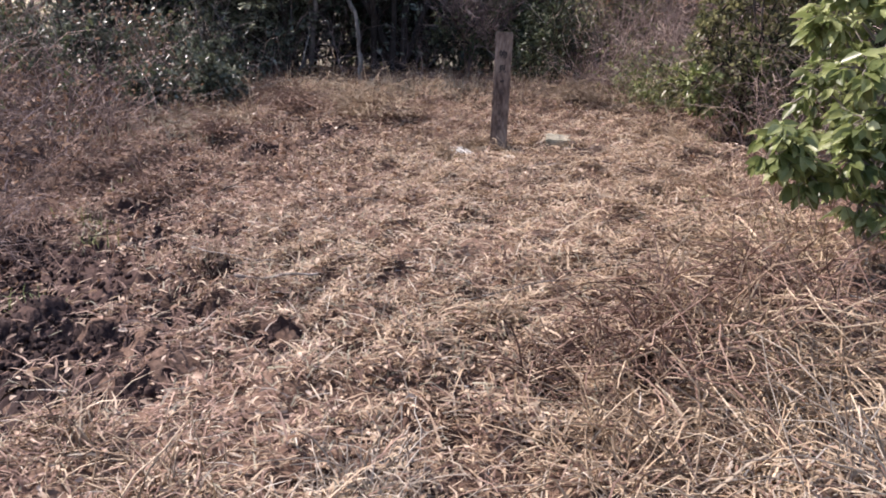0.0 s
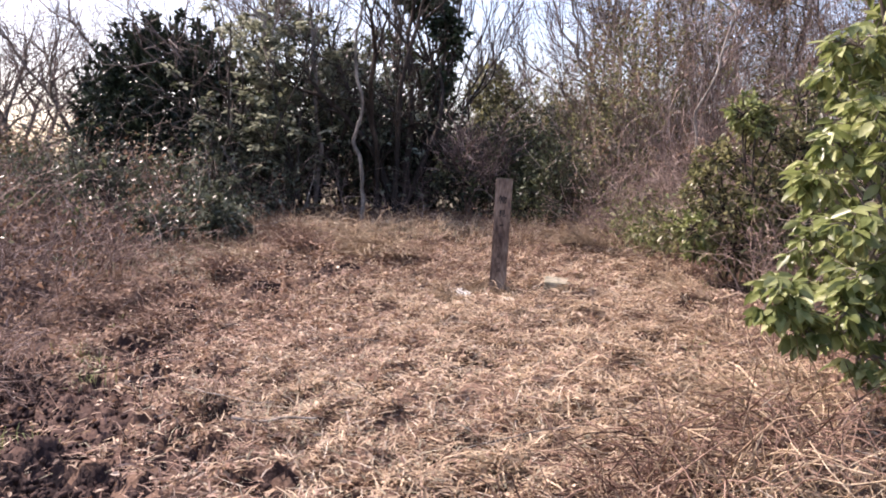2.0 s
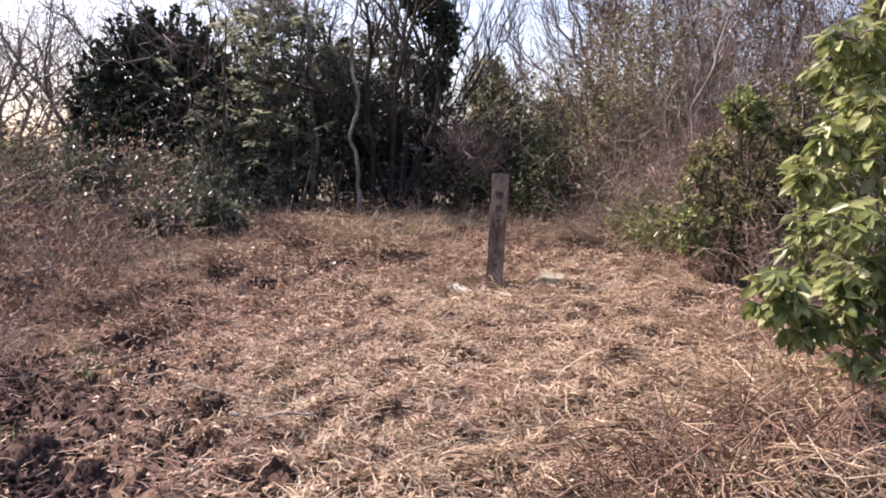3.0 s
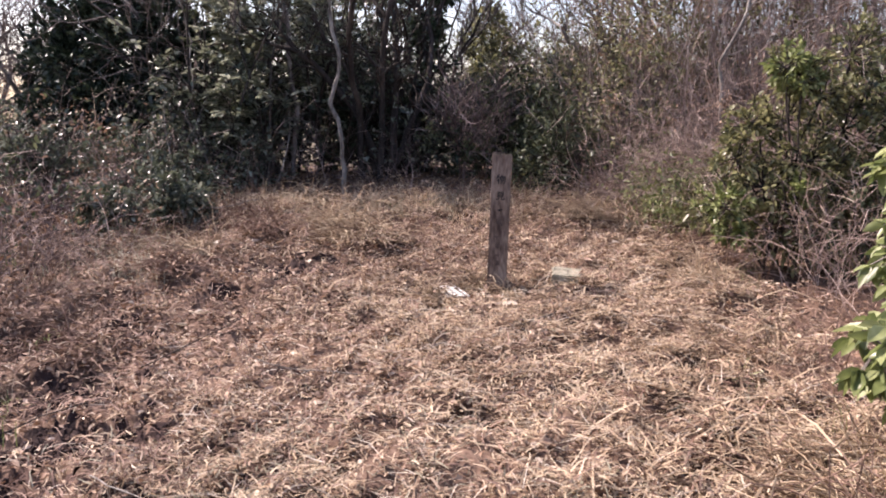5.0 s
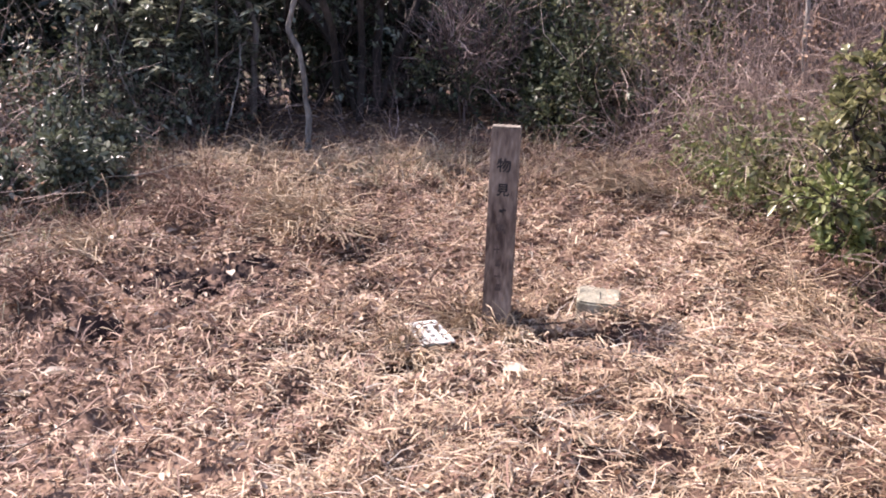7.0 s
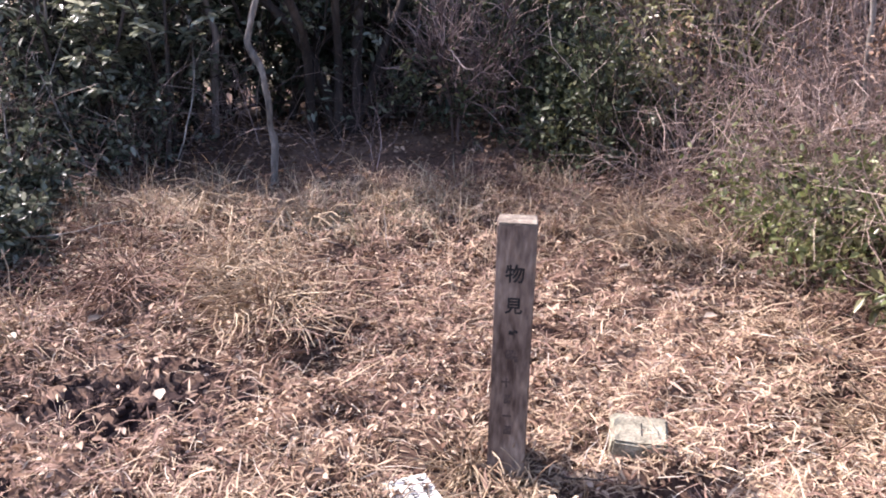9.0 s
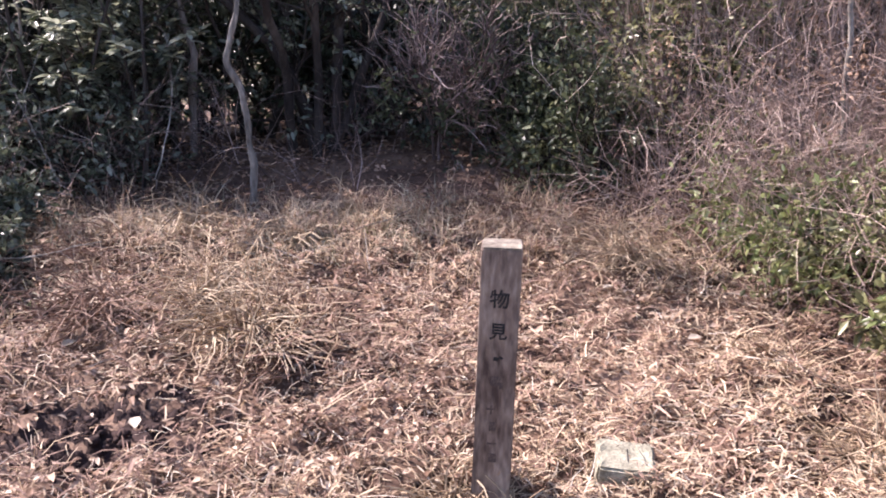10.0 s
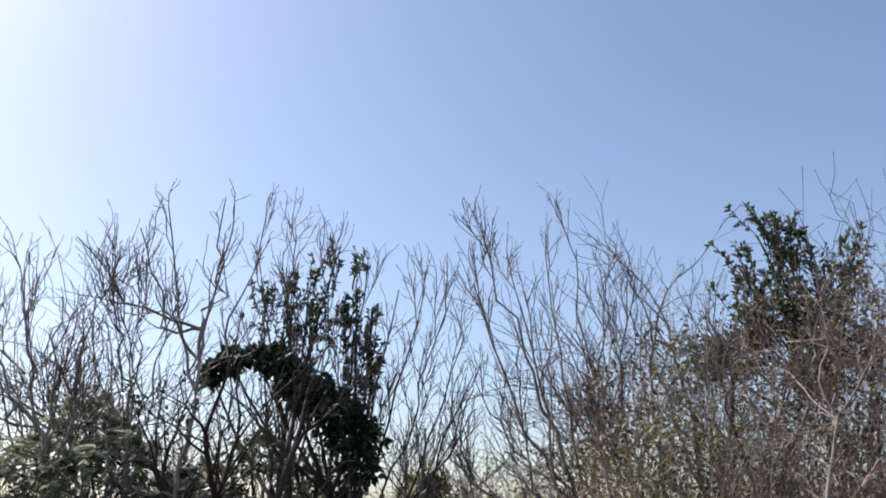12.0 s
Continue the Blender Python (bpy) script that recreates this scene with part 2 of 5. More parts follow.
def ground_z(x, y):
    """Height of the knoll: it climbs from the start to the post and falls away beyond the trees."""
    x, y = np.asarray(x, dtype=float), np.asarray(y, dtype=float)
    z = np.interp(y, [-300, -60, -8, 0, 1, 2.7, 3.7, 4.85, 6, 7, 8.3, 10, 14, 30, 60, 300], [-60, -12, 0, 0.02, 0.2, 0.42, 0.52, 0.57, 0.67, 0.75, 0.88, 1.0, 0.9, -2, -8, -60])
    side = np.where(x < 0, 0.07, 0.025) * np.clip(x, -3, 2.5)
    z = z + side * np.interp(y, [5.35, 5.95], [1.0, 0.0]) - 0.03 - 0.1 * np.maximum(np.abs(x) - 9, 0)
    near = np.exp(-((y - 5) / 9) ** 2 - (x / 8) ** 2)
    b = 0.022 * np.sin(1.9 * x + 0.7) * np.sin(1.6 * y + 0.3) + 0.013 * np.sin(5.1 * x + 2 + y) * np.sin(4.3 * y - x) + 0.008 * np.sin(11 * x + 3 * y) * np.sin(9.3 * y - 4 * x)
    for a, wx, wy, ph in ((0.016, 13.1, 7.7, 0.4), (0.014, -9.3, 15.2, 1.9), (0.012, 21.7, -11.3, 3.1), (0.010, 6.1, 25.9, 5.0), (0.008, 33.0, 17.0, 2.2)):
        b = b + a * np.sin(wx * x + wy * y + ph + 1.3 * np.sin(2.3 * x - 1.7 * y))
    b = b - 0.035 * np.exp(-((x - 0.6) / 0.5) ** 2 - ((y - 5.9) / 0.35) ** 2)
    for cx, cy, r, h in MOUNDS:
        b = b + h * np.exp(-((x - cx) / r) ** 2 - ((y - cy) / (0.8 * r)) ** 2)
    b = b + 0.07 * np.exp(-((y - 8.0) / 0.35) ** 2) * np.clip(0.4 - x, 0, 1)
    rough = np.clip((-1.3 - x) / 0.8, 0, 1) * 0.05 * np.sin(7.3 * x + 1.3 * y) * np.sin(6.1 * y + 0.8 * x + 1)
    return z + (b + rough) * near


def left_edge(y):
    return np.interp(y, [1, 2.4, 3.8, 4.6, 5.65, 8.3, 9.2], [-2.6, -2.3, -1.95, -2.35, -2.35, -2.0, -1.0])


def right_edge(y):
    return np.interp(y, [1, 3.4, 4.1, 5.5, 7.3, 8.4, 9.2], [1.75, 1.75, 1.8, 1.95, 2.0, 1.6, 0.95])


def inside(x, y):
    """How far a place lies inside the mown clearing, in metres (negative outside)."""
    return np.minimum(np.minimum(x - left_edge(y), right_edge(y) - x), 8.45 + 0.15 * np.sin(3 * x) - y)


def patchy(x, y):
    return 0.5 + 0.25 * np.sin(2.1 * x + 1.1 * y + 0.5) * np.sin(1.7 * y - 0.6 * x) + 0.25 * np.sin(4.7 * x - 2.2 * y) * np.sin(3.9 * y + 1.3 * x + 1)


# Dug-up earth; the patch beside the post deepens its shadow, small ones darken hollows.
BARE = [(-0.96, 6.37, 0.34, 0.19), (-1.98, 3.5, 0.72, 0.5), (-2.15, 4.0, 0.5, 0.25), (-0.62, 2.85, 0.09, 0.06), (-1.75, 4.75, 0.3, 0.16), (-1.55, 2.9, 0.45, 0.22), (-2.5, 4.3, 0.4, 0.25), (-1.5, 4.2, 0.45, 0.17), (-1.75, 2.5, 0.45, 0.3), (-1.9, 5.35, 0.35, 0.18), (-1.5, 7.2, 0.25, 0.1), (-1.28, 5.88, 0.1, 0.06), (0.76, 5.81, 0.32, 0.1), (0.68, 2.46, 0.1, 0.06), (0.46, 2.6, 0.07, 0.04), (0.93, 2.6, 0.1, 0.06), (1.05, 2.2, 0.09, 0.06), (0.12, 2.5, 0.06, 0.04), (-0.28, 2.75, 0.08, 0.04), (-1.0, 3.15, 0.2, 0.07), (-1.05, 2.55, 0.2, 0.08), (-0.55, 6.95, 0.14, 0.07), (1.2, 4.6, 0.1, 0.05)]


def bare_soil(x, y):
    """1 on the patches of dug-up earth and painted shade, 0 away from them."""
    b = np.zeros_like(x)
    for cx, cy, rx, ry in BARE:
        b = np.maximum(b, np.clip(1.8 - ((x - cx) / rx) ** 2 - ((y - cy) / ry) ** 2 + 0.9 * np.sin(17 * x + 5 * y) * np.sin(19 * y - 4 * x), 0, 0.93))
    return b


# ---- the ground: one sheet to the horizon ----
def axis(fine_lo, fine_hi, step, far):
    a = np.arange(fine_lo, fine_hi + step / 2, step)
    g = np.array([0.15, 0.5, 1.2, 2.5, 5, 9, 16, 28, 50, 90, 160, 280])
    g = g[g < far]
    return np.concatenate([fine_lo - g[::-1], a, fine_hi + g])


gx, gy = axis(-4.5, 4.5, 0.05, 300), axis(-0.5, 11.0, 0.05, 300)
X, Y = np.meshgrid(gx, gy)
Z = ground_z(X, Y) - 0.075 * bare_soil(X, Y)
gi = (np.arange(len(gy) - 1)[:, None] * len(gx) + np.arange(len(gx) - 1)[None]).reshape(-1, 1)
ground = new("ground", smooth(mesh_of("ground", np.stack([X, Y, Z], -1), gi + np.array([0, 1, len(gx) + 1, len(gx)]), M_SOIL)))
tagged(ground, "brown leaf litter and soil of a hilltop clearing", "ground", kind="structure")


def scatter(rng, n, x0, x1, y0, y1, chance):
    x, y = rng.uniform(x0, x1, n), rng.uniform(y0, y1, n)
    keep = rng.uniform(0, 1, n) < chance(x, y)
    return x[keep], y[keep]


def stuff(name, geo, mat, label, category):
    return tagged(new(name, mesh_of(name, *geo, mat)), label, category, kind="stuff")


# mown straw, lying all over the clearing
def heap(x, y):
    """Small uneven heaps in the mown grass, 0 in the gaps between them to 1 on top."""
    u, w = x + 0.06 * np.sin(9.1 * y + 1.7) + 0.03 * np.sin(23 * x), y + 0.07 * np.sin(7.7 * x) + 0.03 * np.sin(19 * y + 2)
    a = np.sin(13.7 * u + 4.1 * w) * np.sin(15.3 * w - 5.2 * u + 1) + 0.8 * np.sin(27 * u - 9 * w + 2) * np.sin(24 * w + 11 * u)
    return np.clip(0.5 + 0.42 * a + 0.25 * np.sin(3.3 * u + 1) * np.sin(2.9 * w), 0, 1)


def straw(name, seed, n, chance, lo, hi, width, lift, mat, label, lay=0.12, area=(-3.6, 3.4, 0.5, 9.6)):
    rng = np.random.default_rng(seed)
    x, y = scatter(rng, n, *area, lambda x, y: chance(x, y) * (0.22 + 1.1 * heap(x, y)))
    k = len(x)
    L = rng.uniform(lo, hi, k) * rng.uniform(0.6, 1, k)
    pos = np.stack([x, y, ground_z(x, y) + rng.uniform(0.0, 1.0, k) * lift * (0.3 + 1.5 * heap(x, y))], 1)
    pitch = np.abs(rng.normal(lay, lay * 1.3, k))
    return stuff(name, blades(rng, pos, rng.uniform(0, 6.283, k), L, rng.uniform(0.5, 1.3, k) * width, pitch, pitch * rng.uniform(0.3, 1.7, k)), mat, label, "grass")


def clearing(x, y):
    return np.clip(y - 0.5, 0, 1) * np.clip(inside(x, y) * 2.2 + 0.25, 0, 1) * (1 - bare_soil(x, y))


def middle(x, y):
    """1 in the sunny tan middle of the clearing, less towards the redder left and the leafy back."""
    return np.clip(0.12 + 0.88 * np.clip((x + 1.25 + 0.25 * np.sin(1.9 * y)) / 0.9, 0, 1) * np.clip((7.9 - y) / 2.2, 0.2, 1), 0, 1)


straw("straw_litter", 11, 350000, lambda x, y: clearing(x, y) * (0.25 + 0.75 * patchy(x, y)) * middle(x, y), 0.03, 0.115, 0.0058, 0.045, M_STRAW, "pale tan mown straw lying over the clearing", 0.26)
straw("withered_litter", 12, 220000, lambda x, y: np.clip(inside(x, y) * 1.5 + 0.9, 0, 1) * (0.95 - 0.6 * patchy(x, y)) * (1.1 - 0.6 * middle(x, y)) * (1 - bare_soil(x, y)), 0.03, 0.13, 0.006, 0.045, M_BROWN, "reddish brown withered grass on the ground", 0.28)
straw("bleached_straw", 13, 34000, lambda x, y: clearing(x, y) * (0.15 + 0.75 * middle(x, y)), 0.05, 0.18, 0.0036, 0.05, M_GREY, "bleached straw scattered over the litter", 0.2)


straw("grey_green_straw", 14, 85000, lambda x, y: clearing(x, y) * np.exp(-((x + 0.3) / 1.0) ** 2 - ((y - 3.0) / 1.2) ** 2) * (0.2 + patchy(x, y)), 0.03, 0.12, 0.005, 0.05, M_GREYGREEN, "grey-green withered grass in patches", 0.3)


straw("long_straw", 15, 5200, lambda x, y: clearing(x, y) * np.clip((3.9 - y) * 0.8 + np.clip(x - 0.2, 0, 1), 0.05, 1) * np.clip(0.35 + 0.8 * x, 0.06, 1), 0.14, 0.38, 0.006, 0.07, M_STRAW, "long pale straws thrown over the mown grass", 0.24, (-1.4, 2.2, 1.4, 7.5))
straw("long_straw", 16, 3600, lambda x, y: clearing(x, y) * np.clip((3.9 - y) * 0.8, 0.12, 1) * np.clip(0.4 + 0.8 * x, 0.12, 1), 0.12, 0.32, 0.006, 0.06, M_BROWN, "long reddish stalks thrown over the mown grass", 0.24, (-2.2, 2.2, 1.4, 8.2))


# short dry tussocks still standing
def tussocks(name, seed, n, chance, per, lo, hi, mat, label, area=(-3.4, 3.2, 1.0, 9.4), spread=0.05, lean=0.9, width=0.004):
    rng = np.random.default_rng(seed)
    x, y = scatter(rng, n, *area, chance)
    x, y = np.repeat(x, per) + rng.normal(0, spread, len(x) * per), np.repeat(y, per) + rng.normal(0, spread, len(y) * per)
    k = len(x)
    pos = np.stack([x, y, ground_z(x, y) - 0.01], 1)
    pitch = np.clip(rng.normal(lean, 0.4, k), 0.1, 1.5)
    return stuff(name, blades(rng, pos, rng.uniform(0, 6.283, k), rng.uniform(lo, hi, k), rng.uniform(0.6, 1.3, k) * width, pitch, rng.uniform(0.2, 1.3, k)), mat, label, "grass")


tussocks("short_grass", 21, 900, lambda x, y: clearing(x, y) * patchy(x, y), 22, 0.04, 0.13, M_STRAW, "short stubble of dry tan grass")
tussocks("edge_grass", 22, 900, lambda x, y: np.clip(1 - np.abs(inside(x, y) + 0.1) * 2.2, 0, 1), 26, 0.1, 0.34, M_BROWN, "brown withered grass along the edge of the clearing", lean=0.8, spread=0.07)
tussocks("bank_grass", 25, 600, lambda x, y: np.clip(1 - np.abs(y - 8.15) / 0.75, 0, 1) * np.clip((1.8 - x), 0, 1), 18, 0.08, 0.3, M_STRAW, "dry grass standing on the bank at the back", (-2.4, 1.8, 7.4, 9.0), 0.07, 0.75)
tussocks("bank_grass", 26, 300, lambda x, y: np.clip(1 - np.abs(inside(x, y) - 0.15) * 1.6, 0, 1) * (x < 0.3), 20, 0.1, 0.32, M_GREYGREEN, "bleached grass standing on the bank", (-3.0, 0.4, 6.0, 9.0), 0.08, 0.7)
tussocks("green_tufts", 24, 60, lambda x, y: (inside(x, y) < 0.5) * 1.0, 30, 0.05, 0.14, M_LEAFLIGHT, "small green tufts at the edge of the clearing", lean=1.0, spread=0.05)


# dead leaves
def dead_leaves(name, seed, n, chance, size, mat, label, area=(-4.5, 4.2, 1.0, 10.5), lift=0.05):
    rng = np.random.default_rng(seed)
    x, y = scatter(rng, n, *area, chance)
    k = len(x)
    a = rng.uniform(0, 6.283, k)
    way = np.stack([np.cos(a), np.sin(a), rng.normal(0, 0.3, k)], 1)
    pos = np.stack([x, y, ground_z(x, y) + rng.uniform(0.005, lift, k)], 1)
    return stuff(name, leaves(rng, pos, way, size, 0.5, 0.5, 0.55), mat, label, "leaves")


dead_leaves("leaf_fragments", 32, 105000, lambda x, y: np.clip(inside(x, y) + 0.5, 0, 1) * (0.75 - 0.35 * patchy(x, y)) * (0.6 + 0.4 * middle(x, y)) * (0.35 + 0.9 * heap(x, y)) * (1 - bare_soil(x, y)), 0.034, M_FRAGMENT, "chopped bits of dry leaves over the clearing", (-3.2, 3.0, 0.6, 9.3), 0.04)
dead_leaves("dead_leaves", 31, 30000, lambda x, y: np.clip(1.1 - 0.85 * middle(x, y), 0.15, 1) * np.clip((y - 2.2) * 0.5, 0.25, 1) * (1 - bare_soil(x, y)), 0.046, M_DEADLEAF, "curled brown dead leaves on the ground")


# clods of dug-up earth, strewn over the painted shade too
def clods(seed, cx, cy, rx, ry, n):
    rng = np.random.default_rng(seed)
    bm = bmesh.new()
    bmesh.ops.create_icosphere(bm, subdivisions=1, radius=1)
    bv = np.array([v.co[:] for v in bm.verts])
    bf = np.array([[v.index for v in f.verts] for f in bm.faces])
    bm.free()
    a, r = rng.uniform(0, 6.283, n), np.sqrt(rng.uniform(0, 1, n))
    x, y = cx + np.cos(a) * r * rx, cy + np.sin(a) * r * ry
    size = rng.uniform(0.004, 0.018, n) * (1.3 - r * 0.6)
    pos = np.stack([x, y, ground_z(x, y) - 0.05 + size * 0.5], 1)
    v = pos[:, None] + bv[None] * size[:, None, None] * rng.uniform(0.45, 1.45, (n, len(bv), 1))
    f = (np.arange(n)[:, None, None] * len(bv) + bf[None]).reshape(-1, 3)
    return stuff("soil_clods", (v.reshape(-1, 3), f), M_CLOD, "clods of dark earth on dug-up ground and painted shade", "soil")


def dark_patch(cx, cy, rx, ry):
    """Dark earth and painted shade just above the ground sheet, with a ragged edge."""
    x, y = np.meshgrid(np.arange(cx - rx * 1.5, cx + rx * 1.5, 0.02), np.arange(cy - ry * 1.6, cy + ry * 1.6, 0.02))
    z = ground_z(x, y) - 0.07 * bare_soil(x, y) + 0.004 + 0.016 * np.sin(61 * x + 23 * y) * np.sin(57 * y - 31 * x) + np.random.default_rng(int(1000 * rx * ry)).normal(0, 0.011, x.shape)
    own = 1.8 - ((x - cx) / rx) ** 2 - ((y - cy) / ry) ** 2 + 0.9 * np.sin(17 * x + 5 * y) * np.sin(19 * y - 4 * x)
    n = x.shape[1]
    i = (np.arange(x.shape[0] - 1)[:, None] * n + np.arange(n - 1)[None])[own[:-1, :-1] > 0.35].reshape(-1, 1)
    me = mesh_of("bare_earth", np.stack([x, y, z], -1), i + np.array([0, 1, n + 1, n]), M_CLOD)
    tagged(new("bare_earth", me), "bare dark earth, dug up in places, painted shade in hollows", "ground", kind="structure")


for seed, (cx, cy, rx, ry) in enumerate(BARE):
    dark_patch(cx, cy, rx, ry)
    clods(40 + seed, cx, cy, rx * 1.1, ry * 1.1, int(2200 * rx * ry) + 12)


# ---- the post and what lies round it ----
def box(sx, sy, sz, bevel, jitter=0.0, seed=0, cuts=0):
    """A bevelled block that stands on z = 0."""
    bm = bmesh.new()
    bmesh.ops.create_cube(bm, size=1)
    for v in bm.verts:
        v.co = Vector((v.co.x * sx, v.co.y * sy, (v.co.z + 0.5) * sz))
    if cuts:
        bmesh.ops.subdivide_edges(bm, edges=bm.edges[:], cuts=cuts, use_grid_fill=True)
    rng = random.Random(seed)
    if jitter:
        for v in bm.verts:
            v.co += Vector([rng.uniform(-jitter, jitter) for _ in range(3)])
    sharp = [e for e in bm.edges if len(e.link_faces) == 2 and e.calc_face_angle(0) > 0.9]
    bmesh.ops.bevel(bm, geom=sharp, offset=bevel, segments=2, affect="EDGES", clamp_overlap=True)
    return bm


POST_X, POST_Y = 0.41, 6.03
post_z = float(ground_z(POST_X, POST_Y))
post = tagged(new("wooden_post"), "weathered square timber post with black brush lettering standing in dry grass", "post")
post.matrix_world = pose(POST_X, POST_Y, post_z, -3.5, 2.0, -6)
POST_H = 0.808
shaft = part("shaft", box(0.12, 0.12, POST_H + 0.1, 0.004, 0.0012, 3, 7), M_POST, post)
shaft.location.z = -0.1
cap = part("end_grain", box(0.117, 0.117, 0.006, 0.002), M_POSTTOP, post, "bleached end grain on top")
cap.location.z = POST_H - 0.001


def glyph(text, height, x, z, mat, parent):
    """One painted character on the front face of the post."""
    curve = bpy.data.curves.new("character", "FONT")
    curve.body, curve.size, curve.align_x, curve.align_y = text, height, "CENTER", "CENTER"
    curve.extrude, curve.offset = 0.0006, height * 0.018
    tmp = new("character", curve)
    me = bpy.data.meshes.new_from_object(tmp.evaluated_get(bpy.context.evaluated_depsgraph_get()))
    bpy.data.objects.remove(tmp)
    me.materials.clear()
    me.materials.append(mat)
    ob = part("character", me, mat, parent)
    ob.matrix_local = pose(x, -0.0612, z + 0.1, 90, 0, 0)
    return ob


glyph("物", 0.06, 0.0, POST_H - 0.155, M_INK, shaft)
glyph("見", 0.055, 0.0, POST_H - 0.255, M_INK, shaft)


def stroke(w, h, x, z, mat, tilt=0):
    ob = part("brush_stroke", box(w, 0.0024, h, 0.0008), mat, shaft)
    ob.matrix_local = pose(x, -0.0606, z + 0.1, 0, tilt, 0)


stroke(0.016, 0.012, -0.004, POST_H - 0.345, M_INK, 10)
stroke(0.012, 0.008, 0.01, POST_H - 0.338, M_INK, 25)
for w, h, x, z, tilt in [(0.03, 0.03, -0.002, 0.425, 5), (0.012, 0.02, 0.016, 0.435, 0), (0.03, 0.006, -0.012, 0.505, 0), (0.006, 0.03, -0.01, 0.52, 0), (0.022, 0.03, -0.004, 0.575, 0), (0.03, 0.006, -0.004, 0.62, 0), (0.025, 0.03, 0.0, 0.68, 0)]:
    stroke(w, h, x, POST_H - z, M_FAINT, tilt)


def rock(name, sx, sy, sz, seed, mat, x, y, sink, turn, label, category, lump=0.12):
    """A worn stone: a rounded lump, pushed in and out."""
    bm = bmesh.new()
    bmesh.ops.create_icosphere(bm, subdivisions=3, radius=1)
    for v in bm.verts:
        d = v.co.normalized()
        c = Vector([math.copysign(abs(q) ** 0.55, q) for q in d])
        c *= 1 + lump * noise.noise(d * 1.7 + Vector((seed, 0, 0))) + 0.05 * noise.noise(d * 6 + Vector((0, seed, 0)))
        v.co = Vector((c.x * sx, c.y * sy, c.z * sz))
    me = bpy.data.meshes.new(name)
    bm.to_mesh(me)
    bm.free()
    me.materials.append(mat)
    ob = new(name, smooth(me))
    ob.matrix_world = pose(x, y, float(ground_z(x, y)) + sz - sink, 0, 0, turn)
    return tagged(ob, label, category)


marker = tagged(new("stone_marker"), "pale lichened concrete survey marker with a groove in its top", "stone marker")
marker.matrix_world = pose(0.86, 6.12, float(ground_z(0.86, 6.12)) + 0.022, 12, 4, -9)
mk = part("block", box(0.185, 0.145, 0.15, 0.008, 0.0018, 5, 5), M_STONE, marker)
mk.location.z = -0.1
for w, d in ((0.004, 0.06),):
    g = part("cut_mark", box(w, d, 0.002, 0.0005), M_INK, mk)
    g.location = (0.005, 0.0, 0.1495)
rock("rock", 0.075, 0.055, 0.04, 1, M_ROCK, 0.78, 5.76, 0.045, 20, "grey rock lying in the shadow of the post", "rock")
rock("rock", 0.06, 0.05, 0.035, 7, M_ROCK, 0.92, 5.68, 0.045, -30, "small grey rock beside another in the grass", "rock")

plate = tagged(new("sign_plate"), "white plate with black writing lying tilted in straw", "sign plate")
plate.matrix_world = pose(0.125, 5.83, float(ground_z(0.125, 5.83)) + 0.026, 7, 4, 27)
board = part("board", box(0.15, 0.2, 0.008, 0.003), M_PLATE, plate)
prng = random.Random(4)
for col in range(3):
    for row in range(5):
        w, h = prng.uniform(0.013, 0.026), prng.uniform(0.014, 0.024)
        if prng.random() < 0.15:
            continue
        for dx, dy, sw, sh in ((0, h / 2, w, 0.004), (0, 0, w * 0.8, 0.004), (0, -h / 2, w, 0.004), (-w * 0.25, 0, 0.004, h)):
            b = part("writing", box(sw, sh, 0.0012, 0.0003), M_INK, board)
            b.location = (-0.045 + col * 0.045 + dx, 0.075 - row * 0.036 + dy, 0.0078)


# ---- woody plants ----
def thing_at(name, x, y, label, category, turn=0.0, group=""):
    ob = tagged(new(name), label, category, group)
    ob.matrix_world = pose(x, y, float(ground_z(x, y)) - 0.03, 0, 0, turn)
    return ob


def stems(rng, n, spread, height, radius, lean=0.2, k=8, wiggle=0.12, up=0.06):
    base = np.stack([rng.normal(0, spread, n), rng.normal(0, spread, n), np.zeros(n)], 1)
    way = np.stack([rng.normal(0, lean, n), rng.normal(0, lean, n), np.ones(n)], 1)
    return grow(rng, base, way, height * rng.uniform(0.75, 1.1, n), radius * rng.uniform(0.7, 1.1, n), k, wiggle, up, 0.3)


def limb_parts(P, R, sides, mat, ob):
    """Each main limb as a piece of the trunk that it springs from."""
    trunks = [(c, np.array([v.co[:] for v in c.data.vertices])) for c in ob.children if c.name.startswith("trunk")]
    for i in range(len(P)):
        near = min(trunks, key=lambda c: ((c[1] - P[i, 0]) ** 2).sum(1).min())[0] if trunks else ob
        part("limb", mesh_of("limb", *tubes(P[i:i + 1], R[i:i + 1], sides), mat), mat, near)


def fine_part(name, geo, mat, ob):
    """Twigs or foliage past counting, as one part."""
    return tagged(part(name, mesh_of(name, *geo, mat), mat, ob), kind="stuff")


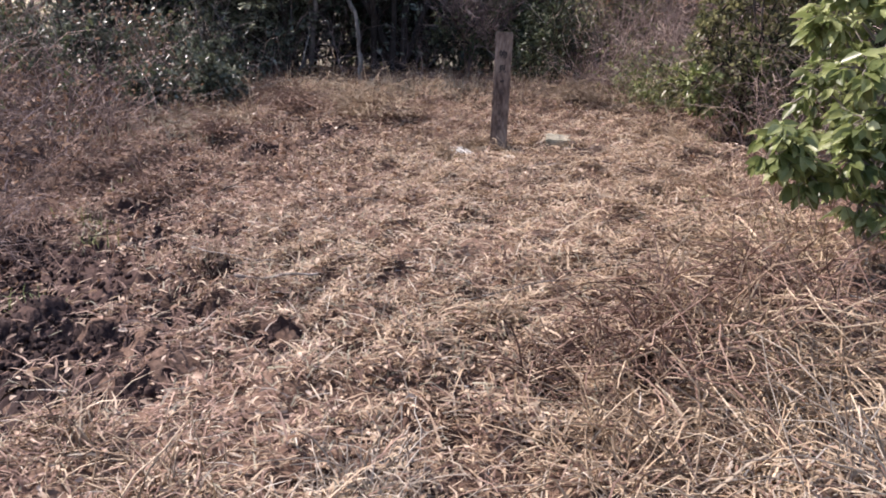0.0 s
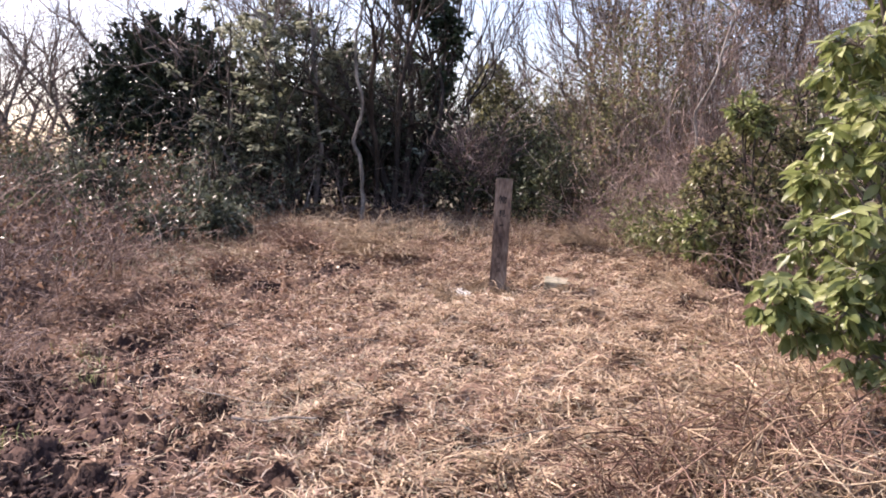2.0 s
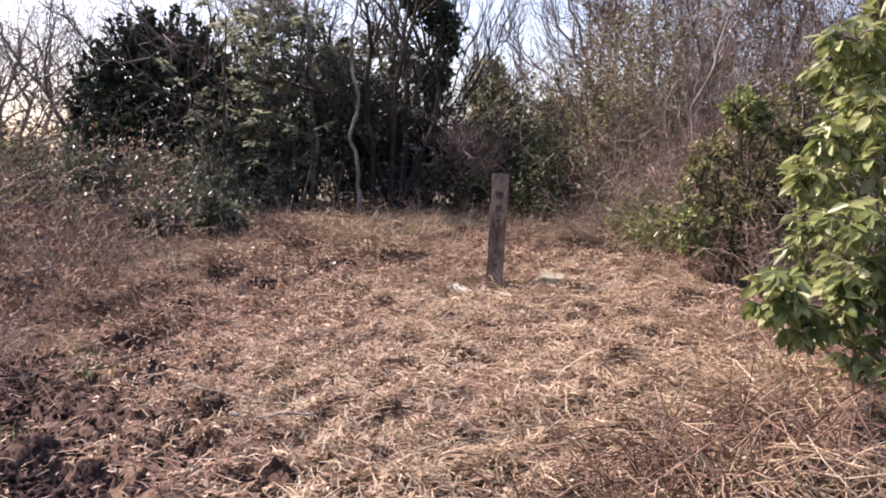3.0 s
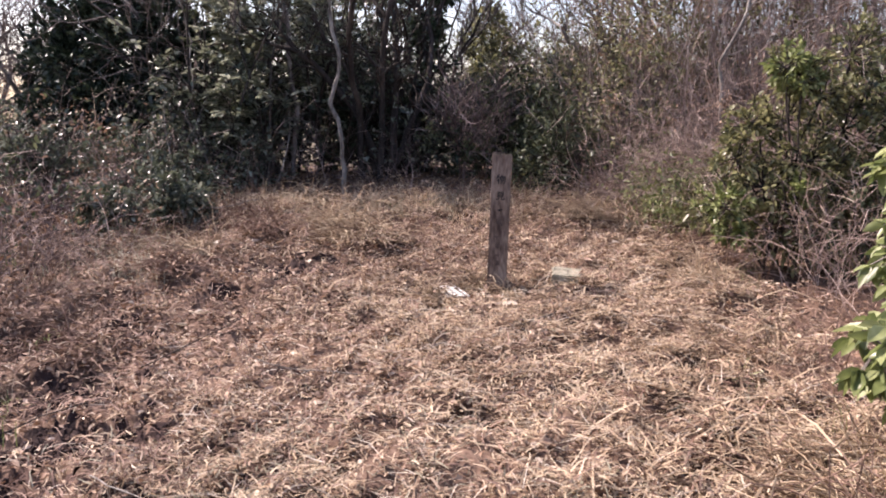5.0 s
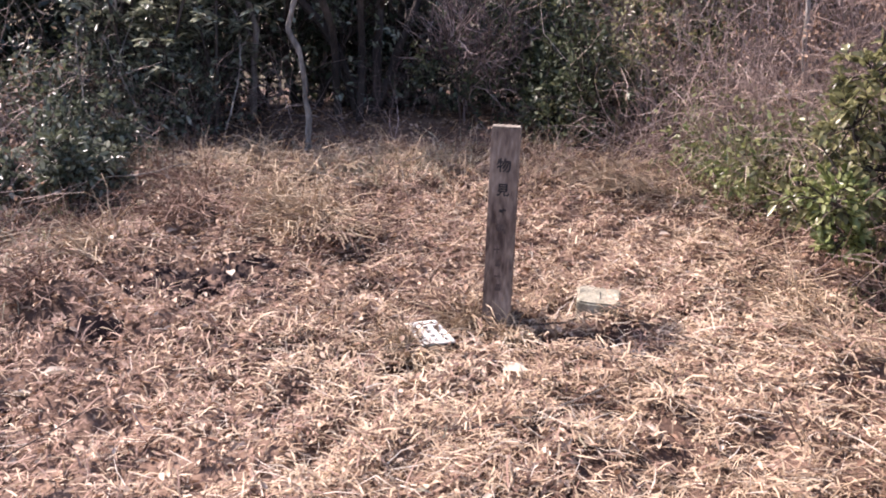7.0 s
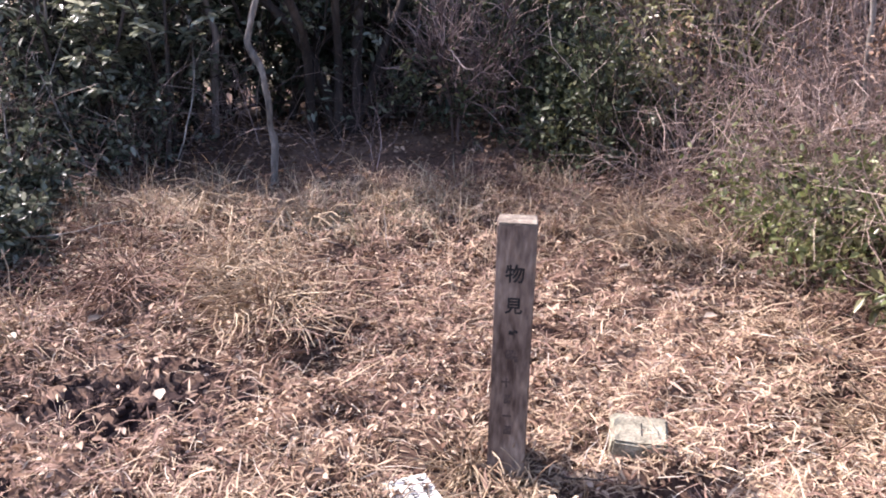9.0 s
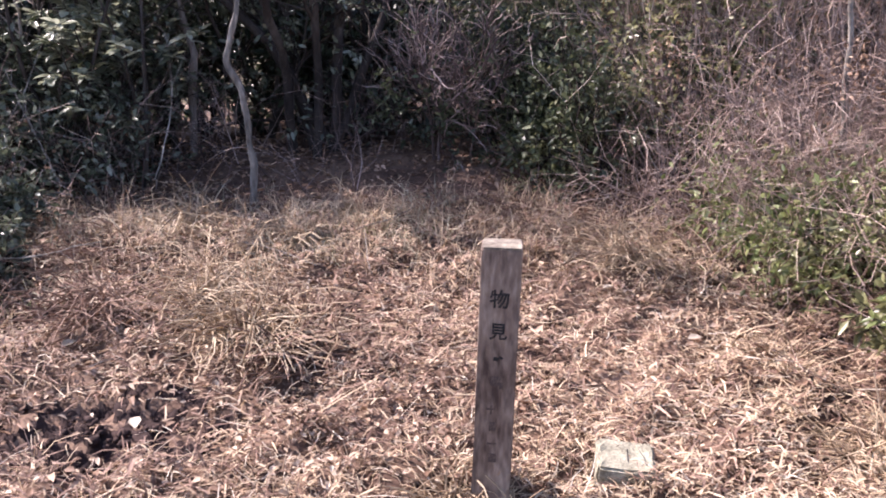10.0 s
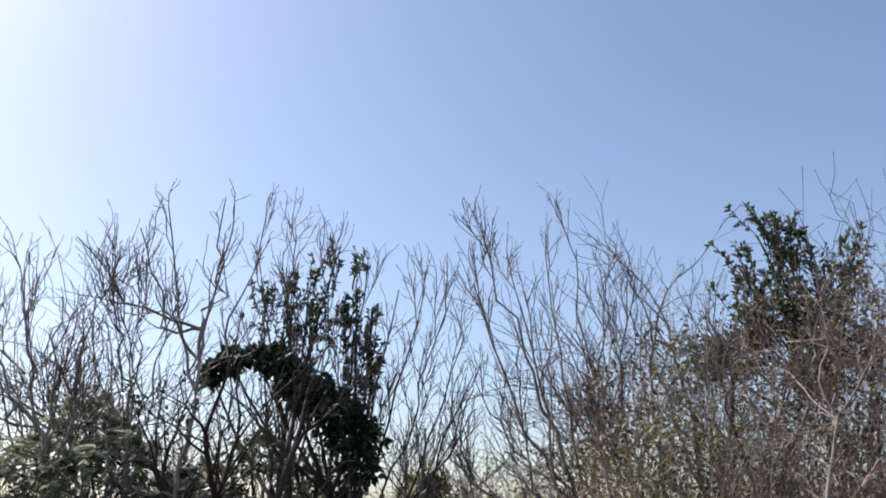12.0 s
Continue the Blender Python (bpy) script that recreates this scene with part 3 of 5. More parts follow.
def split(rng, P, R, ends, sides, angle, length, thick, k=5, wiggle=0.14, up=0.06, start=0.3):
    """The next order of branches: some from the tip of each branch, some from its sides."""
    n, kk, _ = P.shape
    who = np.repeat(np.arange(n), ends)
    t = unit(P[who, -1] - P[who, -3])
    turn = np.tile(np.arange(ends), n) * 6.283 / ends + np.repeat(rng.uniform(0, 6.283, n), ends) + rng.normal(0, 0.4, len(who))
    u = unit(np.cross(t, np.array([0.31, 0.17, 0.93])))
    side = u * np.cos(turn)[:, None] + np.cross(t, u) * np.sin(turn)[:, None]
    a = (angle * rng.uniform(0.4, 1.25, len(who)))[:, None]
    base, way = P[who, -1], t * np.cos(a) + side * np.sin(a)
    lens, rad = length * rng.uniform(0.6, 1.25, len(who)), R[who, -1] * rng.uniform(0.75, 1.0, len(who))
    if sides:
        b2, w2, l2, r2 = fork(rng, P, R, sides, start, angle * 1.7, length, thick)
        base, way, lens, rad = np.concatenate([base, b2]), np.concatenate([way, w2]), np.concatenate([lens, l2 * 0.95]), np.concatenate([rad, r2])
    return grow(rng, base, way, lens, rad, k, wiggle, up, 0.55)


def bare_tree(x, y, height, seed, n=2, radius=0.035, lean=0.2, bark=M_BARKGREY, twig=M_TWIGDARK, label="bare deciduous tree with fine winter twigs", name="bare_tree", spread=0.08, group="bare trees round the clearing", tilt=(0, 0), fine=4):
    """A leafless tree that forks over and over into a fan of twigs."""
    rng = np.random.default_rng(seed)
    ob = thing_at(name, x, y, label, "tree", group=group)
    base = np.stack([rng.normal(0, spread, n), rng.normal(0, spread, n), np.zeros(n)], 1)
    way = np.stack([rng.normal(tilt[0], lean, n), rng.normal(tilt[1], lean, n), np.ones(n)], 1)
    P, R = grow(rng, base, way, height * 0.42 * rng.uniform(0.8, 1.15, n), radius * rng.uniform(0.7, 1.1, n), 8, 0.13, 0.05, 0.6)
    for i in range(n):
        part("trunk", smooth(mesh_of("trunk", *tubes(P[i:i + 1], R[i:i + 1], 7), bark)), bark, ob)
    P1, R1 = split(rng, P, R, 2, 3, 0.45, height * 0.3, 0.6, 7, 0.19)
    limb_parts(P1, R1, 5, bark, ob)
    P2, R2 = split(rng, P1, R1, 2, 3, 0.42, height * 0.19, 0.55, 5, 0.22)
    P3, R3 = split(rng, P2, R2, 2, 2, 0.45, height * 0.12, 0.6, 4, 0.26)
    P4, R4 = split(rng, P3, R3, 2, fine - 2, 0.45, height * 0.085, 0.6, 3, 0.26)
    fine_part("twig_spray", joined(tubes(P2, np.maximum(R2, 0.005), 4), tubes(P3, np.maximum(R3, 0.0038), 3), tubes(P4, np.maximum(R4, 0.0026), 3)), twig, ob)
    return ob


def evergreen(x, y, height, seed, n=4, radius=0.03, shoots=3, per=8, size=0.07, leaf=M_LEAFDARK, bark=M_BARKDARK, trunk=0.35, lean=0.25, width=0.42, angle=0.6, label="dark glossy evergreen shrub with many stems", name="evergreen_tree", spread=0.12, group="evergreens round the clearing", rise=0.07, skirt=0, crown=1.0, far=False, puff=0, loose=0.16):
    """A leafy tree or shrub: stems, forking limbs and shoots, with leaves in tufts. skirt: extra limbs low down."""
    rng = np.random.default_rng(seed)
    ob = thing_at(name, x, y, label, "tree" if "tree" in name else "bush", group=group)
    base = np.stack([rng.normal(0, spread, n), rng.normal(0, spread, n), np.zeros(n)], 1)
    way = np.stack([rng.normal(0, lean, n), rng.normal(0, lean, n), np.ones(n)], 1)
    P, R = grow(rng, base, way, height * trunk * rng.uniform(0.75, 1.2, n), radius * rng.uniform(0.7, 1.1, n), 8, 0.12, 0.05, 0.65)
    for i in range(n):
        part("trunk", smooth(mesh_of("trunk", *tubes(P[i:i + 1], R[i:i + 1], 7), bark)), bark, ob)
    P1, R1 = split(rng, P, R, 2, 3, angle, height * crown * 0.33 * (1 - trunk) / 0.65, 0.6, 6, 0.16, rise)
    if skirt:
        b, w, l, r = fork(rng, P, R, skirt, 0.05, 1.2, height * 0.35, 0.5)
        Pk, Rk = grow(rng, b, w, l, r, 6, 0.18, 0.02, 0.55)
        P1, R1 = np.concatenate([P1, Pk]), np.concatenate([R1, Rk])
    limb_parts(P1, R1, 4, bark, ob)
    P2, R2 = split(rng, P1, R1, 2, 3, angle, height * crown * 0.2, 0.6, 4, 0.18, rise)
    P3, R3 = split(rng, P2, R2, 2, shoots, angle, height * crown * 0.09 + 0.04, 0.6, 3, 0.2, rise)
    fine_part("twig_growth", joined(tubes(P2, np.maximum(R2, 0.003), 3), tubes(P3[: 3 if far else None, ::2], np.maximum(R3[: 3 if far else None, ::2], 0.002), 3)), bark, ob)
    pos, w, _, _ = fork(rng, P3, R3, per, 0.25, 0.95, 1.0)
    if puff:
        tip = np.repeat(P1[:, -1], puff, 0) + rng.normal(0, loose, (len(P1) * puff, 3)) * np.array([1, 1, 0.75])
        pos, w = np.concatenate([pos, tip]), np.concatenate([w, rng.normal(0, 1, tip.shape)])
    fine_part("foliage", leaves(rng, pos, w + np.array([0, 0, 0.1]), size, width), leaf, ob)
    return ob


def crown_tree(x, y, seed, n, clumps, leaf, size, label, radius=0.035, cover=1.0, bark=M_BARKDARK, width=0.42, tuft=0.2, name="evergreen_tree"):
    """An evergreen whose trunks carry rounded clumps of leaves (r > tuft) or upswept leafy sprays. clumps: x, y, z, r."""
    rng = np.random.default_rng(seed)
    ob = thing_at(name, x, y, label, "tree" if "tree" in name else "bush", group="evergreens round the clearing")
    floor_z = float(ground_z(x, y)) - 0.03
    C = np.array(clumps, float)
    C[:, :3] -= np.array([x, y, floor_z])
    top = C[:, 2].max()
    base = np.stack([rng.normal(0, 0.14, n), rng.normal(0, 0.12, n), np.zeros(n)], 1)
    aim = C[rng.permutation(len(C))[:n] if len(C) >= n else rng.integers(0, len(C), n), :3]
    P, R = grow(rng, base, (aim - base) * np.array([0.7, 0.7, 1]), top * 0.62 * rng.uniform(0.85, 1.1, n), radius * rng.uniform(0.7, 1.1, n), 8, 0.1, 0.03, 0.6)
    for i in range(n):
        part("trunk", smooth(mesh_of("trunk", *tubes(P[i:i + 1], R[i:i + 1], 7), bark)), bark, ob)
    twigs, pos, way = [], [], []
    for cx, cy, cz, r in C:
        c = np.array([cx, cy, cz])
        near = np.argmin(np.linalg.norm(P[:, 3:] - (c - np.array([0, 0, 0.35])), axis=2))
        i, k = near // 5, 3 + near % 5
        u = np.linspace(0, 1, 6)[:, None]
        mid = P[i, k] * 0.5 + c * 0.5 + np.array([0, 0, -0.08]) + rng.normal(0, 0.05, 3)
        limb = (P[i, k] * (1 - u) ** 2 + 2 * mid * u * (1 - u) + c * u ** 2)[None]
        limb_parts(limb, np.linspace(R[i, k] * 0.8, 0.009, 6)[None], 5, bark, ob)
        m = 16
        if r > tuft:
            out = unit(rng.normal(0, 1, (m, 3)) + np.array([0, 0, 0.3]))
            B, RB = grow(rng, np.repeat(c[None], m, 0), out, r * rng.uniform(0.7, 1.2, m), np.full(m, 0.006), 4, 0.25, 0.04, 0.5)
            k = int(cover * 22 * r * r / (size * size * width))
            d = unit(rng.normal(0, 1, (k, 3)))
            lump = 0.8 + 0.22 * np.sin(d[:, 0] * 5 + seed) * np.sin(d[:, 1] * 6 + cx * 9) + 0.15 * np.sin(d[:, 2] * 7 + cz * 5)
            pos.append(c + d * (r * lump * rng.uniform(0.25, 1.0, k) ** 0.35)[:, None] * np.array([1, 1, 0.85]))
            way.append(d + rng.normal(0, 0.5, (k, 3)))
        else:
            a = limb[0, rng.integers(3, 6, m)] + rng.normal(0, 0.05, (m, 3))
            out = unit(c - P[i, k]) * 0.5 + rng.normal(0, 0.35, (m, 3)) + np.array([0, 0, 0.75])
            B, RB = grow(rng, a, out, r * 2.4 * rng.uniform(0.6, 1.2, m), np.full(m, 0.005), 6, 0.1, 0.08, 0.5)
            p, w, _, _ = fork(rng, B, RB, int(22 * cover), 0.2, 0.55, 1.0)
            pos.append(p)
            way.append(w)
        P3, R3 = grow(rng, *fork(rng, B, RB, 3, 0.3, 0.6, r * 0.5, 0.6), k=3, wiggle=0.2, up=0.05)
        p, w, _, _ = fork(rng, P3, R3, 6, 0.2, 0.8, 1.0)
        pos.append(p)
        way.append(w)
        twigs += [tubes(B, np.maximum(RB, 0.0035), 3), tubes(P3, np.maximum(R3, 0.0025), 3)]
    fine_part("twig_growth", joined(*twigs), bark, ob)
    fine_part("foliage", leaves(rng, np.concatenate(pos), np.concatenate(way), size, width), leaf, ob)
    return ob


def reach(a, b, k=9, sag=0.0, lean=(0, 0, 0), seed=0, wander=0.02):
    """A limb from a to b that bows by sag downwards and by lean sideways."""
    rng = np.random.default_rng(seed)
    s = np.linspace(0, 1, k)[:, None]
    bow = 4 * s * (1 - s)
    return np.asarray(a, float) * (1 - s) + np.asarray(b, float) * s + bow * (np.array([0, 0, -sag]) + np.asarray(lean, float)) + rng.normal(0, wander, (k, 3)) * bow


# the slender pale tree at the back of the clearing, bent like a bow, its few limbs high up
def slender_tree():
    rng = np.random.default_rng(77)
    x, y = -0.84, 8.75
    ob = thing_at("slender_tree", x, y, "slender pale crooked tree at the back of the clearing", "tree")
    zs = np.linspace(0, 2.85, 60)
    bend = np.interp(zs, [0, 0.32, 0.6, 0.77, 0.86, 0.93, 1.03, 1.14, 1.36, 1.51, 1.7, 1.9, 2.05, 2.17, 2.65, 2.85], [-0.03, 0.0, -0.025, -0.06, -0.1, -0.118, -0.085, -0.05, -0.03, -0.065, -0.1, -0.113, -0.09, -0.05, -0.02, -0.03])
    P = np.stack([bend + 0.007 * np.sin(zs * 11) + 0.004 * np.sin(zs * 27), 0.04 * np.sin(zs * 1.3), zs], 1)[None]
    R = (np.linspace(0.024, 0.01, 60) * (1 + 0.09 * np.sin(zs * 9) + 0.09 * np.sin(zs * 23 + 1) + 0.06 * np.sin(zs * 41)))[None]
    part("trunk", smooth(mesh_of("trunk", *tubes(P, R, 9), M_BARKPALE)), M_BARKPALE, ob)
    top = P[0, -1]
    tips = [(-0.86, 0.0, 3.45), (-0.5, 0.1, 3.55), (-0.28, -0.1, 3.62), (0.1, 0.05, 3.72), (0.02, 0.15, 3.8), (0.3, 0.0, 3.4), (-0.45, -0.1, 3.1)]
    P1 = np.stack([reach(P[0, -1 - 4 * (i % 3)] if i else top, t, 9, 0.1, (0, 0, 0), i, 0.03) for i, t in enumerate(tips)])
    R1 = np.linspace(0.011, 0.004, 9)[None] * np.ones((len(tips), 1))
    limb_parts(P1, R1, 5, M_BARKGREY, ob)
    P2, R2 = grow(rng, *fork(rng, P1, R1, 6, 0.3, 0.5, 0.34, 0.7), k=6, wiggle=0.16, up=0.16)
    P3, R3 = split(rng, P2, R2, 1, 2, 0.5, 0.14, 0.7, 4, 0.2, 0.1)
    fine_part("twig_spray", joined(tubes(P2, np.maximum(R2, 0.0035), 3), tubes(P3, np.maximum(R3, 0.0025), 3)), M_TWIGDARK, ob)


slender_tree()

# a loose shrub whose twigs end in glossy rosettes, their sunlit sheen painted pale
def sprig_shrub(x, y):
    rng = np.random.default_rng(103)
    ob = thing_at("evergreen_shrub", x, y, "loose evergreen shrub with glossy leaf rosettes, most painted pale as sunlit", "bush", group="evergreens round the clearing")
    P, R = stems(rng, 7, 0.2, 2.3, 0.018, 0.17, 9, 0.1, 0.03)
    for i in range(7):
        part("trunk", smooth(mesh_of("trunk", *tubes(P[i:i + 1], R[i:i + 1], 6), M_BARKDARK)), M_BARKDARK, ob)
    P1, R1 = grow(rng, *fork(rng, P, R, 8, 0.1, 0.75, 0.7, 0.6), k=6, wiggle=0.16, up=0.03)
    limb_parts(P1, R1, 4, M_BARKDARK, ob)
    P2, R2 = grow(rng, *fork(rng, P1, R1, 4, 0.5, 0.6, 0.2, 0.6), k=4, wiggle=0.18, up=0.06)
    fine_part("twig_growth", tubes(P2, np.maximum(R2, 0.0022), 3), M_BARKDARK, ob)
    tips = np.concatenate([P1[:, -1], P2[:, -1]])
    n = 8
    pos = np.repeat(tips, n, 0) + rng.normal(0, 0.012, (len(tips) * n, 3))
    a = rng.uniform(0, 6.283, len(pos))
    way = np.stack([np.cos(a), np.sin(a), rng.uniform(-0.5, 0.7, len(pos))], 1)
    pale = np.repeat(rng.uniform(0, 1, len(tips)) < 0.75, n)
    fine_part("foliage", leaves(rng, pos[pale], way[pale], 0.1, 0.52, 0.25, 0.8), M_SPRIG, ob)
    fine_part("foliage", leaves(rng, pos[~pale], way[~pale], 0.085, 0.42, 0.25, 0.8), M_LEAFMID, ob)


# dark evergreens at the back and on the left
evergreen(-0.55, 9.9, 2.9, 101, 6, 0.042, 1, 2, 0.05, trunk=0.62, lean=0.17, angle=0.5, crown=0.8, label="tall dark evergreen with a cluster of upright trunks")
crown_tree(-0.45, 10.8, 102, 5, [(-1.2, 10.8, 3.78, 0.09), (-1.04, 10.75, 3.88, 0.12), (-0.84, 10.85, 3.95, 0.12), (-0.66, 10.75, 3.88, 0.15), (-0.5, 10.85, 3.72, 0.17), (-0.36, 10.7, 3.6, 0.2), (-0.15, 10.8, 3.48, 0.24), (0.02, 10.75, 3.28, 0.24), (0.08, 10.85, 3.02, 0.19), (0.0, 10.8, 2.66, 0.16), (-0.16, 10.75, 2.58, 0.15)], M_IVY, 0.068, "dark evergreen climber hung in a hook over bare limbs", 0.036, 1.1, tuft=0.05, width=0.6)
crown_tree(-0.45, 11.1, 119, 4, [(-0.8, 11.0, 4.3, 0.13), (-0.45, 11.1, 4.6, 0.14), (-0.25, 11.0, 4.7, 0.15), (0.0, 11.1, 4.65, 0.15), (0.15, 11.0, 4.45, 0.14), (-0.1, 11.0, 4.2, 0.15), (0.15, 11.1, 4.0, 0.12), (-0.6, 11.0, 4.4, 0.13), (-0.35, 11.0, 4.2, 0.12)], M_LEAFMID, 0.06, "slim dark evergreen with upswept leafy sprays", 0.03, 0.42, width=0.32)
sprig_shrub(-1.9, 9.5)
crown_tree(-3.35, 10.4, 104, 6, [(-3.4, 10.4, 2.75, 0.38), (-2.95, 10.3, 2.6, 0.38), (-3.85, 10.4, 2.6, 0.36), (-2.6, 10.4, 2.25, 0.34), (-3.35, 10.1, 2.35, 0.42), (-3.9, 10.1, 2.2, 0.42), (-4.3, 10.4, 2.1, 0.33), (-2.9, 10.0, 1.9, 0.4), (-3.5, 9.9, 1.75, 0.42), (-4.1, 10.0, 1.65, 0.4), (-3.1, 9.85, 1.35, 0.38), (-3.8, 9.8, 1.25, 0.38), (-2.6, 10.2, 1.5, 0.36), (-3.3, 10.4, 3.05, 0.15), (-3.55, 10.3, 3.0, 0.14), (-2.95, 10.3, 2.9, 0.14), (-3.95, 10.4, 2.9, 0.15), (-4.15, 10.3, 2.6, 0.14), (-4.5, 10.4, 2.35, 0.13), (-2.6, 10.3, 2.6, 0.13), (-3.7, 10.3, 2.85, 0.14)], M_LEAFDARK, 0.078, "broad dark evergreen with a ragged crown of glossy leaves", 0.04, 1.15)
crown_tree(-2.0, 10.4, 108, 4, [(-2.35, 10.3, 3.0, 0.26), (-2.0, 10.3, 3.3, 0.3), (-1.7, 10.3, 3.0, 0.26), (-2.2, 10.2, 2.6, 0.3), (-1.8, 10.1, 2.5, 0.28), (-1.3, 10.4, 2.7, 0.28), (-1.4, 10.3, 2.2, 0.3), (-2.1, 10.0, 2.05, 0.32)], M_SPRIG, 0.075, "evergreen with several trunks and grey-green leaf clumps lightened as if sunlit", 0.034, 0.5, width=0.5)
evergreen(-4.2, 10.6, 1.2, 105, 6, 0.035, 2, 4, 0.075, lean=0.25, skirt=6, puff=20, loose=0.2)
for i, (x, y, h) in enumerate([(-5.1, 10.2, 0.95), (-5.7, 10.0, 1.05), (-6.4, 10.4, 1.2)]):
    evergreen(x, y, h, 181 + i, 5, 0.02, 2, 5, 0.07, M_OLIVE, lean=0.4, skirt=5, puff=16, loose=0.15, label="low olive-green shrub behind the brambles", name="evergreen_shrub")
evergreen(-2.35, 10.0, 1.7, 106, 5, 0.03, 2, 4, 0.075, M_LEAFGREY, skirt=6, puff=18, loose=0.18)
evergreen(-1.1, 10.8, 2.6, 107, 4, 0.035, 3, 5, 0.065, M_LEAFGREY, trunk=0.45, skirt=3)
for i, (x, y, h) in enumerate([(-2.6, 8.95, 0.7), (-2.9, 9.3, 0.8), (-3.4, 8.2, 0.9), (-2.0, 9.15, 0.8), (-4.4, 8.8, 1.1), (-2.2, 8.1, 0.55), (-2.5, 7.5, 0.5), (-2.0, 7.7, 0.42)]):
    evergreen(x, y, h, 125 + i, 5, 0.013, 1, 4, 0.06, M_LEAFGREY, lean=0.55, skirt=2, label="low grey-green glossy evergreen shrub among brambles", name="evergreen_shrub")
for i, (x, y, h, lf) in enumerate([(2.3, 9.6, 1.2, M_LEAFMID), (1.42, 9.3, 1.1, M_LEAFMID), (1.05, 9.5, 0.8, M_LEAFMID), (0.95, 10.1, 1.2, M_LEAFMID), (0.95, 10.5, 1.7, M_LEAFMID), (1.2, 11.8, 1.7, M_LEAFMID), (1.4, 11.0, 2.0, M_OLIVE)]):
    evergreen(x, y, h, 151 + i, 4, 0.016, 3, 5, 0.055, lf, lean=0.3, skirt=2, puff=12, loose=0.12, label="green evergreen shrub among bare twigs", name="evergreen_shrub")
# greenery that fills the dark between the trunks
crown_tree(-0.7, 11.9, 161, 4, [(-1.3, 11.9, 2.9, 0.32), (-0.9, 11.9, 3.2, 0.3), (-0.5, 11.9, 2.9, 0.32), (-0.1, 12.0, 2.5, 0.3), (-0.9, 11.8, 2.4, 0.36), (-0.4, 11.8, 2.1, 0.36), (0.0, 11.9, 1.8, 0.3), (-1.3, 11.8, 2.0, 0.36), (-0.8, 11.7, 1.6, 0.36), (-0.3, 11.8, 1.4, 0.34), (-1.7, 11.9, 2.6, 0.36), (-1.8, 11.8, 1.8, 0.36)], M_LEAFMID, 0.07, "shaded evergreen behind a cluster of trunks", 0.03, 0.55)
# green trees beyond the path
crown_tree(0.8, 12.9, 111, 4, [(0.72, 12.9, 2.95, 0.24), (0.55, 12.9, 2.6, 0.26), (0.95, 12.9, 2.55, 0.26), (0.72, 12.7, 2.2, 0.3), (1.1, 12.8, 2.05, 0.28), (0.42, 12.8, 1.95, 0.26), (0.8, 12.6, 1.6, 0.3), (0.5, 12.7, 1.4, 0.26)], M_OLIVE, 0.07, "mid-green evergreen tree beyond the path", 0.03, 0.7)
evergreen(1.75, 12.7, 2.4, 112, 4, 0.03, 3, 6, 0.065, M_OLIVE, label="mid-green evergreen tree beyond the path", skirt=4)
crown_tree(4.2, 11.0, 115, 4, [(3.85, 11.0, 5.2, 0.17), (3.95, 10.9, 5.0, 0.17), (3.7, 11.0, 4.75, 0.17), (4.15, 11.1, 5.1, 0.16), (4.3, 10.9, 4.75, 0.18), (4.75, 11.0, 4.85, 0.16), (4.6, 11.1, 4.55, 0.18), (3.5, 10.9, 4.35, 0.17), (3.9, 11.0, 4.4, 0.27), (4.3, 11.0, 4.25, 0.27), (3.6, 11.1, 4.05, 0.26), (4.65, 10.9, 4.05, 0.26), (3.2, 10.9, 3.95, 0.22), (4.1, 10.8, 3.8, 0.28)], M_LEAFMID, 0.07, "tall green-topped evergreen rising out of the thicket", 0.036, 0.7, width=0.36)
evergreen(5.6, 10.5, 3.9, 116, 2, 0.035, 4, 8, 0.07, M_OLIVE, trunk=0.66, lean=0.04, angle=0.5, crown=0.62, rise=0.2, label="tall green-topped evergreen rising out of the thicket")
backing = [evergreen(x, y, 1.9, 140 + i, 5, 0.022, 2, 4, 0.1, lf, lean=0.3, skirt=4, far=True, label="dark evergreen undergrowth behind the trees", name="evergreen_shrub") for i, (x, y, lf) in enumerate([(-0.4, 11.2, M_LEAFDARK), (3.0, 12.4, M_LEAFMID), (2.6, 11.4, M_LEAFMID)])]
for i, (x, y) in enumerate([(-1.6, 11.2), (-2.7, 11.5), (3.5, 12.2), (4.6, 11.4), (-0.9, 12.4), (-6.3, 8.2)]):
    copy_thing(backing[i % 3], pose(x, y, float(ground_z(x, y)) - 0.03, 0, 0, 67 * i + 20))
# bushes on the right
crown_tree(2.35, 6.4, 121, 6, [(2.28, 6.3, 1.93, 0.17), (2.5, 6.35, 1.8, 0.22), (2.68, 6.4, 1.58, 0.26), (2.0, 6.4, 1.4, 0.18), (1.92, 6.35, 1.05, 0.18), (2.15, 6.3, 1.22, 0.24), (2.4, 6.3, 1.38, 0.24), (2.62, 6.3, 1.2, 0.26), (2.22, 6.25, 0.95, 0.22), (2.5, 6.2, 0.9, 0.24), (2.78, 6.3, 0.9, 0.22), (2.1, 6.5, 1.62, 0.17), (2.85, 6.5, 1.75, 0.25), (2.75, 6.5, 2.05, 0.22), (2.3, 6.45, 1.65, 0.2)], M_OLIVE, 0.055, "olive-green leafy bush at the edge of the clearing", 0.014, 0.15, tuft=0.05, name="leafy_bush")
